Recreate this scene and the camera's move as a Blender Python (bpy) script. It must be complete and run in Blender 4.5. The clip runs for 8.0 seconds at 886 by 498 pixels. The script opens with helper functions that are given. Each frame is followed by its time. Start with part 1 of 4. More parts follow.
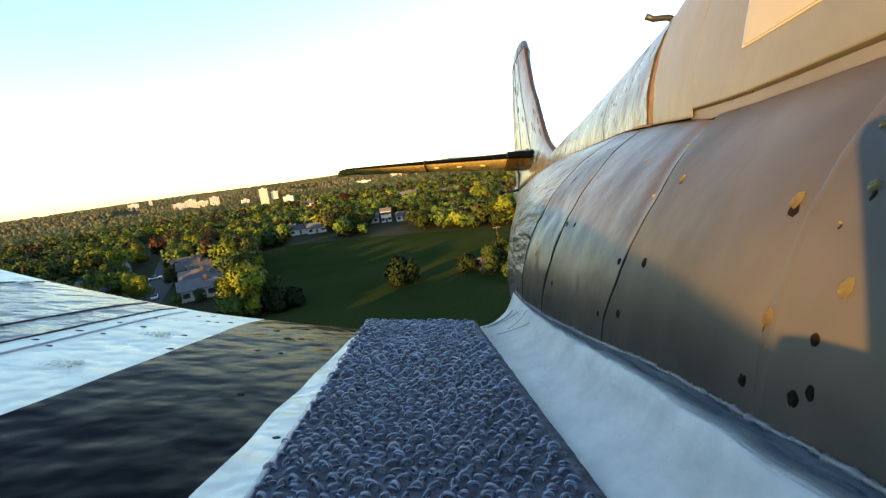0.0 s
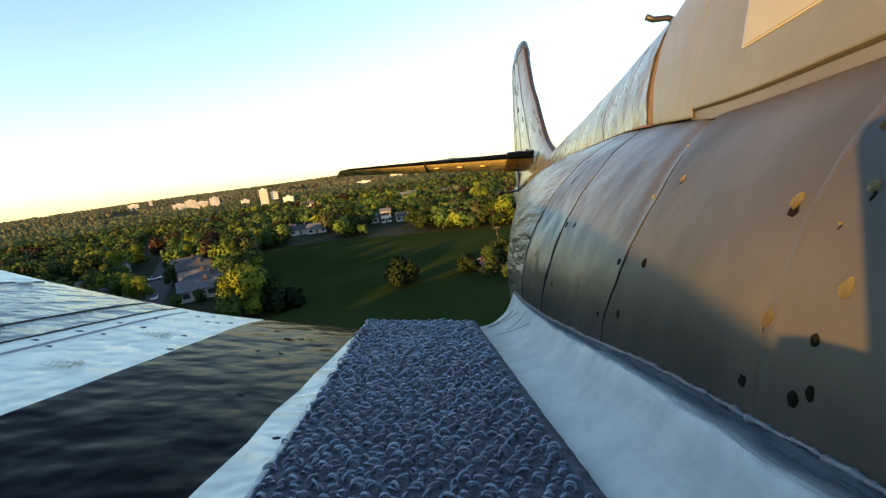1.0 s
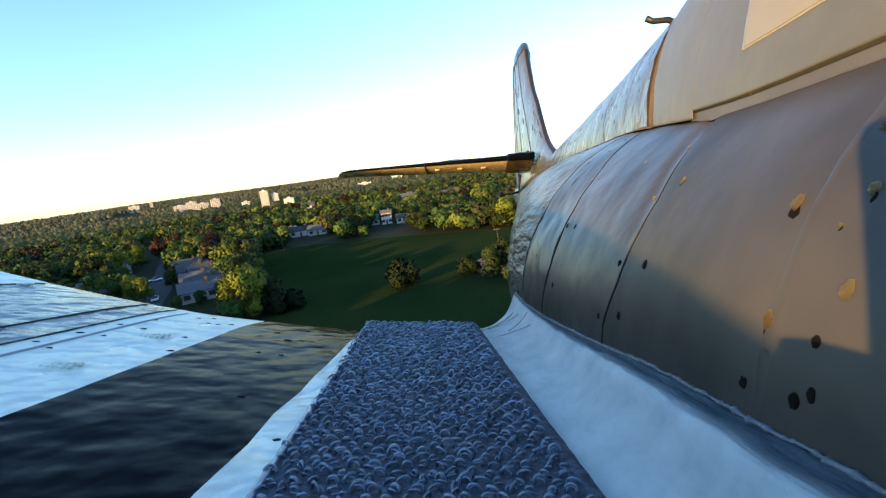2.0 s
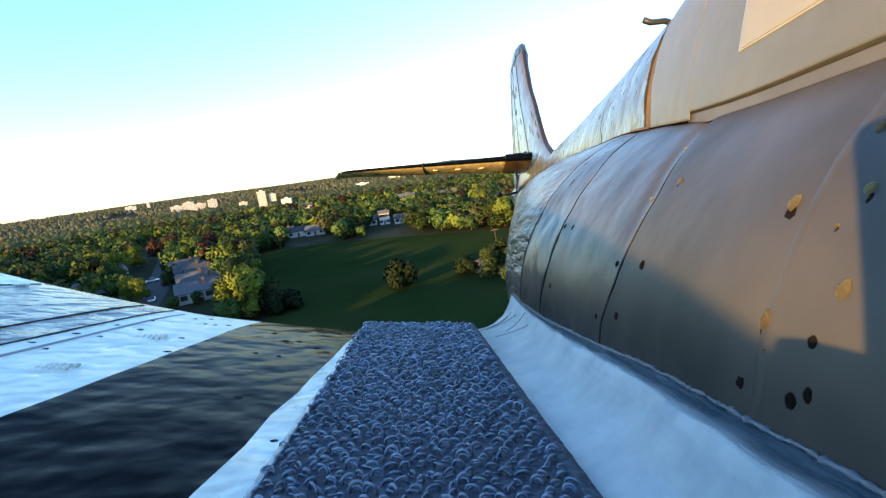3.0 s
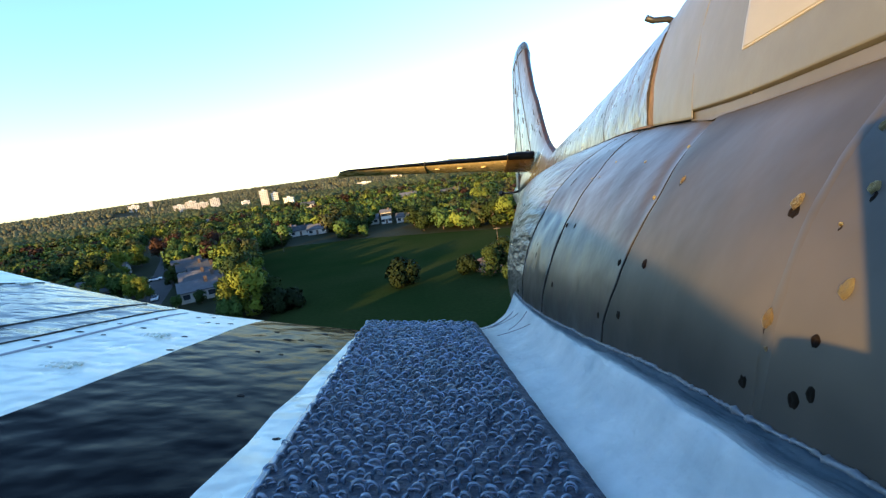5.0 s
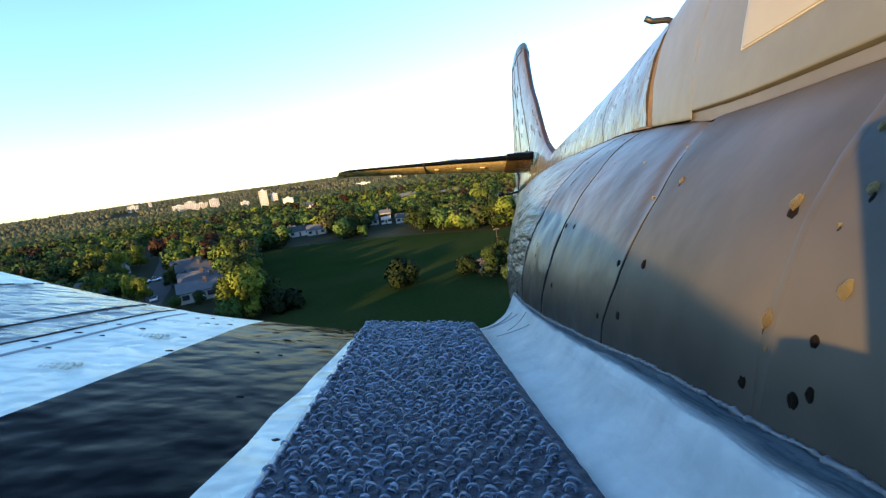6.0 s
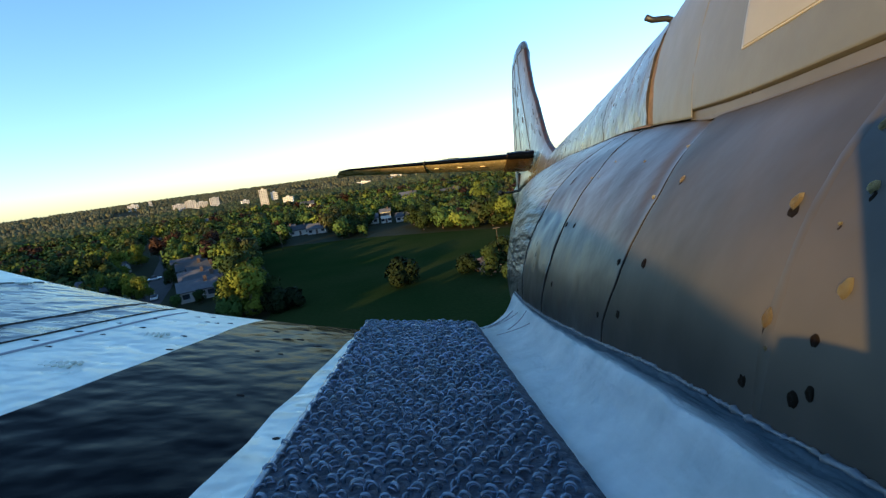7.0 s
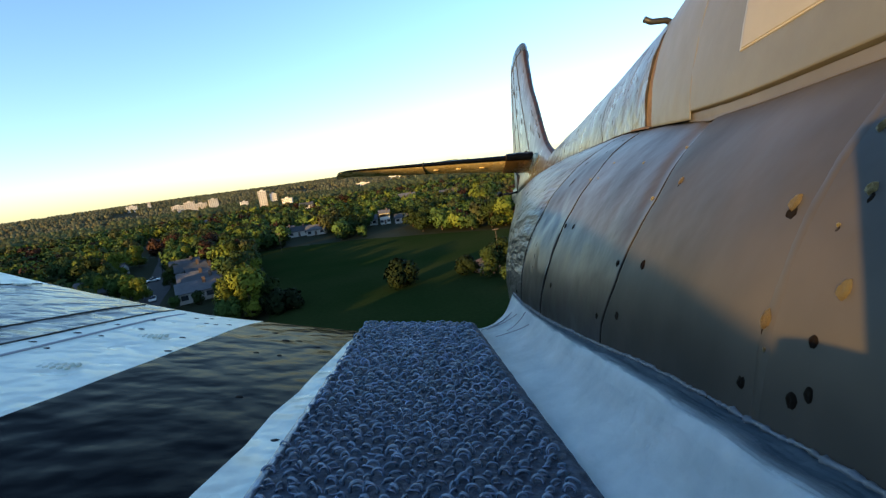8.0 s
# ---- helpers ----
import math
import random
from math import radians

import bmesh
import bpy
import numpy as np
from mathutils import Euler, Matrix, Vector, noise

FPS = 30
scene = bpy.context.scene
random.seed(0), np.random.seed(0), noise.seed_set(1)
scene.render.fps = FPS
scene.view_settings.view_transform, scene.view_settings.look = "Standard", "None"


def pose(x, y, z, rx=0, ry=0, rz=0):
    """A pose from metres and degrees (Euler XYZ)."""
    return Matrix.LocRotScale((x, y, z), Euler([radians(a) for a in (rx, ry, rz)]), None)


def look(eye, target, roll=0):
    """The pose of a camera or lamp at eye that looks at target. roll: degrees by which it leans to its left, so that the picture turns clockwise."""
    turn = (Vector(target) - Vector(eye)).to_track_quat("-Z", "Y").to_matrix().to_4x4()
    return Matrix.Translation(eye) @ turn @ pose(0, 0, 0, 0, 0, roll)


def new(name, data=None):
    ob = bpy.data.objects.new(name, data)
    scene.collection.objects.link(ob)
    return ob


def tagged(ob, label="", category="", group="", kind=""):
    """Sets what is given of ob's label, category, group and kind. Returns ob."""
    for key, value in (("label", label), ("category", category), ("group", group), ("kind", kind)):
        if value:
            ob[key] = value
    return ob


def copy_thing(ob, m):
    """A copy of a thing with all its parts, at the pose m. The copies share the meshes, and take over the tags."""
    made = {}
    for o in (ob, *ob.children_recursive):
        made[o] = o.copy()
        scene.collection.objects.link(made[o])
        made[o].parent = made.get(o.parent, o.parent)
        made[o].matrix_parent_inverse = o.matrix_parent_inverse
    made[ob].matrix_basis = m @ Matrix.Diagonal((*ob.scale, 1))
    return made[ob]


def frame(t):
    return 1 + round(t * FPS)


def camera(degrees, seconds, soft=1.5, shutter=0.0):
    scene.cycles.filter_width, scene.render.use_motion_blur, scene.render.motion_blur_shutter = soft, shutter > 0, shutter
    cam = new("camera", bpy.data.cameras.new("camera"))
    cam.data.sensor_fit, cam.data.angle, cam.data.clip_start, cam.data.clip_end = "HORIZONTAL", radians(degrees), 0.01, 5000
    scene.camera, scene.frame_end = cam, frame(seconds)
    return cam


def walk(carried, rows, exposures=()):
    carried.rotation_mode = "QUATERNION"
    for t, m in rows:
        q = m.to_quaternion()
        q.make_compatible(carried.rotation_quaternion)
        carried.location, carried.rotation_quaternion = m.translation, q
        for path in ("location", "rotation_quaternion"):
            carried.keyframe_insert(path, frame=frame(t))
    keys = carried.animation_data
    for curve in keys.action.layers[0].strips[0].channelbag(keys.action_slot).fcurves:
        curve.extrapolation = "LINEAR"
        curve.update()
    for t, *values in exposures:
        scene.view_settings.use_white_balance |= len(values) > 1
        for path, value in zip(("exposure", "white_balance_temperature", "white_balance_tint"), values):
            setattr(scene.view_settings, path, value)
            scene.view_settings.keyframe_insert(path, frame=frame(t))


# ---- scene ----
# ---------------------------------------------------------------- camera and walk
ALTITUDE = 25.0
PITCH, ROLL = 10.9, 8.2           # nose-down tilt and lean of the camera on the banking aircraft
EYE = Vector((0, 0, ALTITUDE))
VIEW = look(EYE, EYE + Vector((0, math.cos(radians(PITCH)), -math.sin(radians(PITCH)))), -ROLL)

cam = camera(90.0, 8.0, 1.35)
# seconds, small turns in degrees (up, left) from the engine's shake
SHAKE = [(0.0, -0.07, 0.03), (0.5, 0.14, 0.03), (1.0, -0.02, 0.02), (1.5, 0.14, 0.17), (2.2, 0.18, 0.02),
         (3.0, 0.24, -0.2), (3.5, 0.29, -0.22), (4.0, 0.0, 0.0), (4.5, 0.05, 0.08), (5.2, 0.1, 0.04),
         (6.0, 0.16, -0.02), (6.5, -0.05, -0.12), (7.0, 0.02, 0.0), (7.5, 0.14, -0.03), (8.0, 0.19, -0.12)]
EXPOSURES = [(0.0, 1.95, 6500, 10), (0.6, 1.75, 6400, 10), (1.1, 1.55, 6200, 10), (1.5, 1.45, 5500, 9), (2.8, 1.9, 5050, 9), (4.7, 1.85, 5050, 9), (6.0, 1.75, 5050, 9), (6.4, 1.35, 4800, 6), (7.5, 1.12, 4950, 6), (8.0, 1.2, 5300, 8)]
walk(cam, [(t, VIEW @ pose(0, 0, 0, up, left, 0)) for t, up, left in SHAKE], EXPOSURES)

# ---------------------------------------------------------------- sky and sun
SUN = Vector((-0.6456, -0.7475, 0.156)).normalized()
world = bpy.data.worlds.new("evening_sky")
scene.world = world
world.use_nodes = True
sky = world.node_tree.nodes.new("ShaderNodeTexSky")
sky.sky_type = "NISHITA"
sky.sun_disc = False
sky.sun_elevation = math.asin(SUN.z)
sky.sun_rotation = math.atan2(SUN.x, SUN.y)
sky.air_density, sky.dust_density, sky.ozone_density = 1.0, 0.4, 1.3
background = world.node_tree.nodes["Background"]
world.node_tree.links.new(sky.outputs[0], background.inputs[0])
background.inputs[1].default_value = 0.15
lamp = bpy.data.lights.new("sun", "SUN")
lamp.energy, lamp.angle, lamp.color = 5.0, radians(0.6), (1.0, 0.52, 0.1)
sun = new("sun", lamp)
sun.matrix_world = look(SUN * 100, (0, 0, 0))


# ---------------------------------------------------------------- materials
def material(name, base, rough=0.5, metal=0.0, vary=0.25, scale=20.0, fine=200.0, bump=0.1, depth=0.001,
             per_object=0.0, per_island=0.0, coat=0.0, other=None, spread=0.5, stretch=(1, 1, 1), subsurface=0.0, rough_vary=0.15, fine_weight=0.2, specular=0.5, ior=1.5, detail=4):
    """A surface with blotches (scale), grain (fine), relief and wear."""
    m = bpy.data.materials.new(name)
    m.use_nodes = True
    tree = m.node_tree
    nodes, link = tree.nodes, tree.links.new
    shader = nodes["Principled BSDF"]
    place = nodes.new("ShaderNodeTexCoord")
    mapping = nodes.new("ShaderNodeMapping")
    mapping.inputs["Scale"].default_value = stretch
    link(place.outputs["Object"], mapping.inputs[0])
    large, small = nodes.new("ShaderNodeTexNoise"), nodes.new("ShaderNodeTexNoise")
    for tex, size, octaves in ((large, scale, detail), (small, fine, 3)):
        tex.inputs["Scale"].default_value = size
        tex.inputs["Detail"].default_value = octaves
        link(mapping.outputs[0], tex.inputs["Vector"])
    other = other or tuple(c * (1 - vary) for c in base)
    ramp = nodes.new("ShaderNodeMapRange")
    ramp.inputs[1].default_value, ramp.inputs[2].default_value = 0.5 - spread / 2, 0.5 + spread / 2
    link(large.outputs[0], ramp.inputs[0])
    mix = nodes.new("ShaderNodeMix")
    mix.data_type = "RGBA"
    mix.inputs["A"].default_value, mix.inputs["B"].default_value = (*base, 1), (*other, 1)
    link(ramp.outputs[0], mix.inputs["Factor"])
    grain = nodes.new("ShaderNodeMapRange")
    grain.inputs[3].default_value, grain.inputs[4].default_value = 1 - vary, 1 + vary
    link(small.outputs[0], grain.inputs[0])
    tone = nodes.new("ShaderNodeHueSaturation")
    link(mix.outputs["Result"], tone.inputs["Color"])
    value = grain.outputs[0]
    for amount, kind, out in ((per_object, "ShaderNodeObjectInfo", "Random"), (per_island, "ShaderNodeNewGeometry", "Random Per Island")):
        if amount:
            info = nodes.new(kind)
            span = nodes.new("ShaderNodeMapRange")
            span.inputs[3].default_value, span.inputs[4].default_value = 1 - amount, 1 + amount
            link(info.outputs[out], span.inputs[0])
            times = nodes.new("ShaderNodeMath")
            times.operation = "MULTIPLY"
            link(value, times.inputs[0])
            link(span.outputs[0], times.inputs[1])
            value = times.outputs[0]
            shift = nodes.new("ShaderNodeMapRange")
            shift.inputs[3].default_value, shift.inputs[4].default_value = 0.5 - amount * 0.05, 0.5 + amount * 0.05
            link(info.outputs[out], shift.inputs[0])
            link(shift.outputs[0], tone.inputs["Hue"])
    link(value, tone.inputs["Value"])
    link(tone.outputs[0], shader.inputs["Base Color"])
    gloss = nodes.new("ShaderNodeMapRange")
    gloss.inputs[3].default_value, gloss.inputs[4].default_value = max(0.02, rough - rough_vary), min(1, rough + rough_vary)
    link(large.outputs[0], gloss.inputs[0])
    link(gloss.outputs[0], shader.inputs["Roughness"])
    shader.inputs["Metallic"].default_value = metal
    shader.inputs["Specular IOR Level"].default_value = specular
    shader.inputs["IOR"].default_value = ior
    shader.inputs["Coat Weight"].default_value = coat
    if subsurface:
        shader.inputs["Subsurface Weight"].default_value = subsurface
        shader.inputs["Subsurface Radius"].default_value = (0.002, 0.002, 0.002)
    if bump:
        both = nodes.new("ShaderNodeMath")
        both.operation = "ADD"
        link(large.outputs[0], both.inputs[0])
        relief = nodes.new("ShaderNodeBump")
        weigh = nodes.new("ShaderNodeMath")
        weigh.operation = "MULTIPLY"
        weigh.inputs[1].default_value = fine_weight
        link(small.outputs[0], weigh.inputs[0])
        link(weigh.outputs[0], both.inputs[1])
        relief.inputs["Strength"].default_value, relief.inputs["Distance"].default_value = bump, depth
        link(both.outputs[0], relief.inputs["Height"])
        link(relief.outputs[0], shader.inputs["Normal"])
    return m


SILVER = material("worn_silver_paint", (0.071, 0.062, 0.05), 0.42, 0.1, 0.14, 55, 240, 0.35, 0.0014, other=(0.03, 0.028, 0.024), rough_vary=0.14, specular=0.24, spread=0.42, stretch=(1, 1, 0.8), fine_weight=0.06)
SILVER_AFT = material("polished_silver_paint", (0.08, 0.074, 0.067), 0.34, 0.25, 0.16, 70, 300, 0.4, 0.0014, other=(0.033, 0.03, 0.027), rough_vary=0.14, specular=0.45, spread=0.4, stretch=(1, 1, 0.8), fine_weight=0.12)
SPINE = material("bright_spine_paint", (0.14, 0.148, 0.158), 0.3, 0.25, 0.15, 110, 420, 1.0, 0.002, other=(0.075, 0.078, 0.082), rough_vary=0.12, specular=0.45, spread=0.4, stretch=(1, 0.9, 0.7), fine_weight=0.2)
SEAM_PAINT = material("worn_tan_seam", (0.078, 0.068, 0.054), 0.42, 0.2, 0.2, 60, 400, 0.3, 0.0008, other=(0.045, 0.04, 0.033), spread=0.4, specular=0.3)
TAN_GAP = material("bare_tan_foam_gap", (0.15, 0.1, 0.05), 0.8, 0.0, 0.4, 200, 900, 0.4, 0.0004, specular=0.2)
# white foam darkened in ten steps, to paint the shade on the fillet's ledge
SHADE_TONES = [material("blue_grey_painted_shade", (0.74 - 0.064 * k, 0.81 - 0.067 * k, 0.83 - 0.065 * k), 0.5, 0.0, 0.15, 300, 1200, 0.6, 0.0005, spread=0.35) for k in range(1, 11)]
GLUE = material("crumbled_pale_glue", (0.12, 0.14, 0.17), 0.4, 0.0, 0.3, 260, 1200, 0.8, 0.0006, other=(0.16, 0.16, 0.15), spread=0.3)
GLOSS_SILVER = material("glossy_silver_film", (0.33, 0.34, 0.31), 0.22, 0.35, 0.15, 140, 500, 1.0, 0.0016, other=(0.12, 0.125, 0.13), rough_vary=0.06, stretch=(1.3, 1.2, 1), fine_weight=0.06, detail=1.5)
TRIM = material("pale_window_trim", (0.36, 0.335, 0.28), 0.45, 0.0, 0.1, 60, 500, 0.2, 0.0004)
CRUMPLED = material("crumpled_silver_skin", (0.115, 0.104, 0.09), 0.36, 0.15, 0.35, 110, 420, 1.0, 0.0042, other=(0.05, 0.047, 0.042), stretch=(1, 0.28, 1), rough_vary=0.12, specular=0.4)
# tailplane silver with the low sun's gold put into its base colour
TAILPLANE = material("sun_gilded_silver_paint", (0.82, 0.68, 0.36), 0.28, 0.3, 0.2, 90, 420, 0.5, 0.001, other=(0.6, 0.46, 0.22))
SILVER_TAIL = material("bright_silver_paint", (0.14, 0.15, 0.165), 0.3, 0.3, 0.2, 60, 300, 0.6, 0.002, other=(0.07, 0.075, 0.08), stretch=(1, 1, 0.4), fine_weight=0.12)
CHIPPED = material("chipped_dark_edge", (0.008, 0.012, 0.015), 0.5, 0.0, 0.3, 120, 600, 0.6, 0.001, other=(0.03, 0.014, 0.01), spread=0.2, specular=0.25)
TIP_GREY = material("dark_green_grey_tip", (0.035, 0.045, 0.046), 0.3, 0.2, 0.2, 90, 400, 0.4, 0.001)
BRONZE_DARK = material("dark_bronze_sleeve", (0.06, 0.035, 0.015), 0.25, 0.5, 0.3, 90, 500, 0.5, 0.0012, other=(0.13, 0.085, 0.03))
GROOVE = material("grimy_panel_gap", (0.024, 0.021, 0.018), 0.8, 0.0, 0.3, 60, 400, 0.1, specular=0.2)
BLACK = material("satin_black_paint", (0.001, 0.0018, 0.0045), 0.19, 0.0, 0.3, 190, 600, 0.45, 0.0012, rough_vary=0.05, ior=1.12, specular=0.2, fine_weight=0.06, other=(0.0026, 0.0032, 0.0048), stretch=(1.0, 1.0, 1), detail=1.5)
WHITE = material("white_foam_paint", (0.81, 0.87, 0.76), 0.32, 0.0, 0.06, 190, 600, 1.0, 0.0016, other=(0.69, 0.75, 0.67), stretch=(1.2, 1.2, 1), fine_weight=0.06, detail=1.5)
FOAM = material("bare_white_foam", (0.84, 0.9, 0.91), 0.45, 0.0, 0.06, 240, 900, 0.8, 0.0008, other=(0.64, 0.71, 0.73), coat=0.1)
YARN = material("grey_loop_yarn", (0.17, 0.25, 0.355), 0.22, 0.0, 0.2, 900, 4000, 0.4, 0.0002, per_object=0.25, per_island=0.4, other=(0.08, 0.105, 0.145), specular=1.0)
BACKING = material("woven_tape_backing", (0.05, 0.07, 0.105), 0.7, 0.0, 0.4, 900, 2500, 1.0, 0.0006, other=(0.02, 0.03, 0.05), spread=0.3)
# one kind of rivet in two tones: sunlit gold, then painted shade
BRONZE = material("sunlit_rusty_stud", (0.6, 0.49, 0.22), 0.34, 0.6, 0.4, 1100, 5000, 0.9, 0.0003, other=(0.12, 0.085, 0.04), spread=0.25, per_object=0.2)
RIVET_SHADE = material("dark_rivet_shade", (0.012, 0.009, 0.007), 0.75, 0.0, 0.4, 1500, 5000, 0.8, 0.0003, other=(0.022, 0.015, 0.009), per_object=0.3, specular=0.08)
SHOULDER = material("beige_grey_shoulder_paint", (0.108, 0.098, 0.08), 0.45, 0.08, 0.12, 45, 300, 0.35, 0.001, other=(0.06, 0.054, 0.046), spread=0.5, specular=0.28)
FLAP_GAP = material("grey_flap_gap", (0.3, 0.31, 0.34), 0.6, 0.0, 0.2, 200, 900, 0.2)
CANOPY_PAINT = material("beige_canopy_paint", (0.145, 0.143, 0.116), 0.45, 0.05, 0.12, 30, 380, 0.35, 0.001, other=(0.085, 0.084, 0.072), spread=0.6, rough_vary=0.06, specular=0.35)
WINDOW = material("tan_canopy_panel", (0.29, 0.27, 0.2), 0.4, 0.0, 0.08, 24, 300, 0.15, other=(0.2, 0.18, 0.125), specular=0.35)
PLASTIC = material("black_plastic", (0.012, 0.012, 0.012), 0.5, 0.0, 0.2, 100, 500, 0.1)

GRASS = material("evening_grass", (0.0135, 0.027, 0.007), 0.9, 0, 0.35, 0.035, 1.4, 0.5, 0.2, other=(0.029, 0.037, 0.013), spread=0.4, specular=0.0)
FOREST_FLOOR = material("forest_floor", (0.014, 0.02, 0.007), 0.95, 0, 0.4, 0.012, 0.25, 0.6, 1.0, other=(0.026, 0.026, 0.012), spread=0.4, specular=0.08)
DIRT = material("infield_dirt", (0.23, 0.13, 0.085), 0.95, 0, 0.2, 0.3, 4, 0.4, 0.05, specular=0.08)
ASPHALT = material("grey_asphalt", (0.07, 0.07, 0.072), 0.9, 0, 0.2, 0.3, 6, 0.3, 0.02, specular=0.08)
BARK = material("bark", (0.09, 0.07, 0.05), 0.9, 0, 0.3, 2, 12, 0.6, 0.05)
LEAVES = {}
# the last tone is dark green with the field bushes' shade painted in
for leaf_name, leaf_base in (("yellow_green", (0.112, 0.14, 0.016)), ("fresh_green", (0.052, 0.088, 0.02)), ("mid_green", (0.037, 0.062, 0.018)),
                             ("dark_green", (0.024, 0.038, 0.008)), ("red_brown", (0.04, 0.02, 0.012)), ("olive_brown", (0.055, 0.06, 0.02)), ("shaded_green", (0.01, 0.018, 0.005))):
    LEAVES[leaf_name] = material(leaf_name + "_leaves", leaf_base, 0.75, 0, 0.25, 0.4, 2.5, 0.0, per_object=0.2, per_island=0.12, specular=0.12)
# distance haze is painted in: both far woods get paler base colours
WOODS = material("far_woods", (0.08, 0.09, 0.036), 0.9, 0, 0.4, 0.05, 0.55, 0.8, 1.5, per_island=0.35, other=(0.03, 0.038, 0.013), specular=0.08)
FAR_WOODS = material("far_woods_painted_haze", (0.13, 0.125, 0.065), 0.9, 0, 0.3, 0.03, 0.3, 0.5, 1.5, per_island=0.25, other=(0.045, 0.046, 0.02), specular=0.08)
ROOFING = material("grey_shingle", (0.085, 0.09, 0.1), 0.85, 0, 0.2, 0.6, 5, 0.5, 0.05, per_object=0.35, specular=0.08)
SIDING = material("pale_siding", (0.42, 0.41, 0.39), 0.7, 0, 0.12, 0.5, 4, 0.2, 0.03, per_object=0.25)
BRICKWORK = material("brown_brickwork", (0.09, 0.065, 0.052), 0.85, 0, 0.25, 1, 8, 0.3, 0.03)
CONCRETE = material("pale_concrete", (0.6, 0.57, 0.52), 0.75, 0, 0.12, 0.08, 0.7, 0.2, 0.1, per_object=0.15)
PANE = material("dark_window_glass", (0.03, 0.035, 0.045), 0.12, 0, 0.2, 0.5, 3, 0.0)
CARPAINT = material("pale_car_paint", (0.6, 0.6, 0.62), 0.3, 0.3, 0.05, 1, 6, 0.0, coat=0.5, per_object=0.3)
RUBBER = material("tyre_rubber", (0.02, 0.02, 0.02), 0.8, 0, 0.2, 5, 20, 0.1)


# ---------------------------------------------------------------- mesh helpers
def mesh_object(name, bm, mats, parent=None, label="", smooth=True):
    me = bpy.data.meshes.new(name)
    bm.normal_update()
    bm.to_mesh(me)
    bm.free()
    for m in mats if isinstance(mats, (list, tuple)) else [mats]:
        me.materials.append(m)
    if smooth is True:
        me.shade_smooth()
    ob = new(name, me)
    if parent:
        ob.parent = parent
    return tagged(ob, label) if label else ob


def part(name, bm, mat, parent, label="", smooth=True):
    return mesh_object(name, bm, mat, parent, label, smooth)


def thing(name, m, label, category, group="", kind=""):
    ob = new(name)
    ob.empty_display_size = 0.1
    ob.matrix_world = m
    return tagged(ob, label, category, group, kind)


def box(bm, x0, x1, y0, y1, z0, z1, bevel=0.0):
    made = bmesh.ops.create_cube(bm, size=1)["verts"]
    for v in made:
        v.co = Vector(((x0 + x1) / 2 + v.co.x * (x1 - x0), (y0 + y1) / 2 + v.co.y * (y1 - y0), (z0 + z1) / 2 + v.co.z * (z1 - z0)))
    if bevel:
        edges = list({e for v in made for e in v.link_edges})
        bmesh.ops.bevel(bm, geom=edges, offset=bevel, segments=2, affect="EDGES", profile=0.6)
    return bm


def grid_faces(bm, rows, closed=False, mats=None):
    """A skin through rows of points; closed joins each row's end to its start."""
    made = [[bm.verts.new(p) for p in row] for row in rows]
    for i in range(len(made) - 1):
        n = len(made[i])
        for j in range(n if closed else n - 1):
            k = (j + 1) % n
            f = bm.faces.new((made[i][j], made[i][k], made[i + 1][k], made[i + 1][j]))
            if mats:
                f.material_index = mats(i, j)
    return made


def tube(bm, points, radius, sides=6, taper=1.0):
    """A round bar through points, with closed ends."""
    rows = []
    n = len(points)
    for i, p in enumerate(points):
        d = (Vector(points[min(i + 1, n - 1)]) - Vector(points[max(i - 1, 0)])).normalized()
        a = d.orthogonal().normalized()
        b = d.cross(a)
        r = radius * (1 + (taper - 1) * i / max(1, n - 1))
        rows.append([Vector(p) + r * (math.cos(q) * a + math.sin(q) * b) for q in (2 * math.pi * k / sides for k in range(sides))])
    # keep the sides from twisting between rows
    for i in range(1, n):
        best = min(range(sides), key=lambda s: (rows[i][s] - Vector(points[i]) - (rows[i - 1][0] - Vector(points[i - 1]))).length)
        rows[i] = rows[i][best:] + rows[i][:best]
    made = grid_faces(bm, rows, True)
    bm.faces.new(list(reversed(made[0])))
    bm.faces.new(made[-1])
    return bm


def curve_of(table):
    xs, ys = [a for a, _ in table], [b for _, b in table]
    return lambda v: float(np.interp(v, xs, ys))


def smooth_curve(table):
    """Smooth interpolation through a few stations."""
    xs, ys = np.array([a for a, _ in table], float), np.array([b for _, b in table], float)
    slope = np.gradient(ys, xs)

    def at(v):
        v = min(max(v, xs[0]), xs[-1])
        i = int(min(max(np.searchsorted(xs, v) - 1, 0), len(xs) - 2))
        h = xs[i + 1] - xs[i]
        u = (v - xs[i]) / h
        return float((2 * u ** 3 - 3 * u ** 2 + 1) * ys[i] + (u ** 3 - 2 * u ** 2 + u) * h * slope[i]
                     + (-2 * u ** 3 + 3 * u ** 2) * ys[i + 1] + (u ** 3 - u ** 2) * h * slope[i + 1])
    return at


# ---------------------------------------------------------------- the ground
def hill(x, y):
    d = math.hypot(x, y)
    far = max(0.0, min(1.0, (d - 1150) / 1300))
    valley = max(0.0, min(1.0, (d - 420) / 380)) * max(0.0, min(1.0, (1850 - d) / 450))
    far *= 1 - 0.75 * max(0.0, min(1.0, (x / max(d, 1.0) - 0.05) / 0.1))
    return -12 * valley * valley * (3 - 2 * valley) + far * (29 + 16 * noise.noise((x * 0.0011, y * 0.0011, 0.3)) + 2 * max(0, min(1, -x / 2500)))


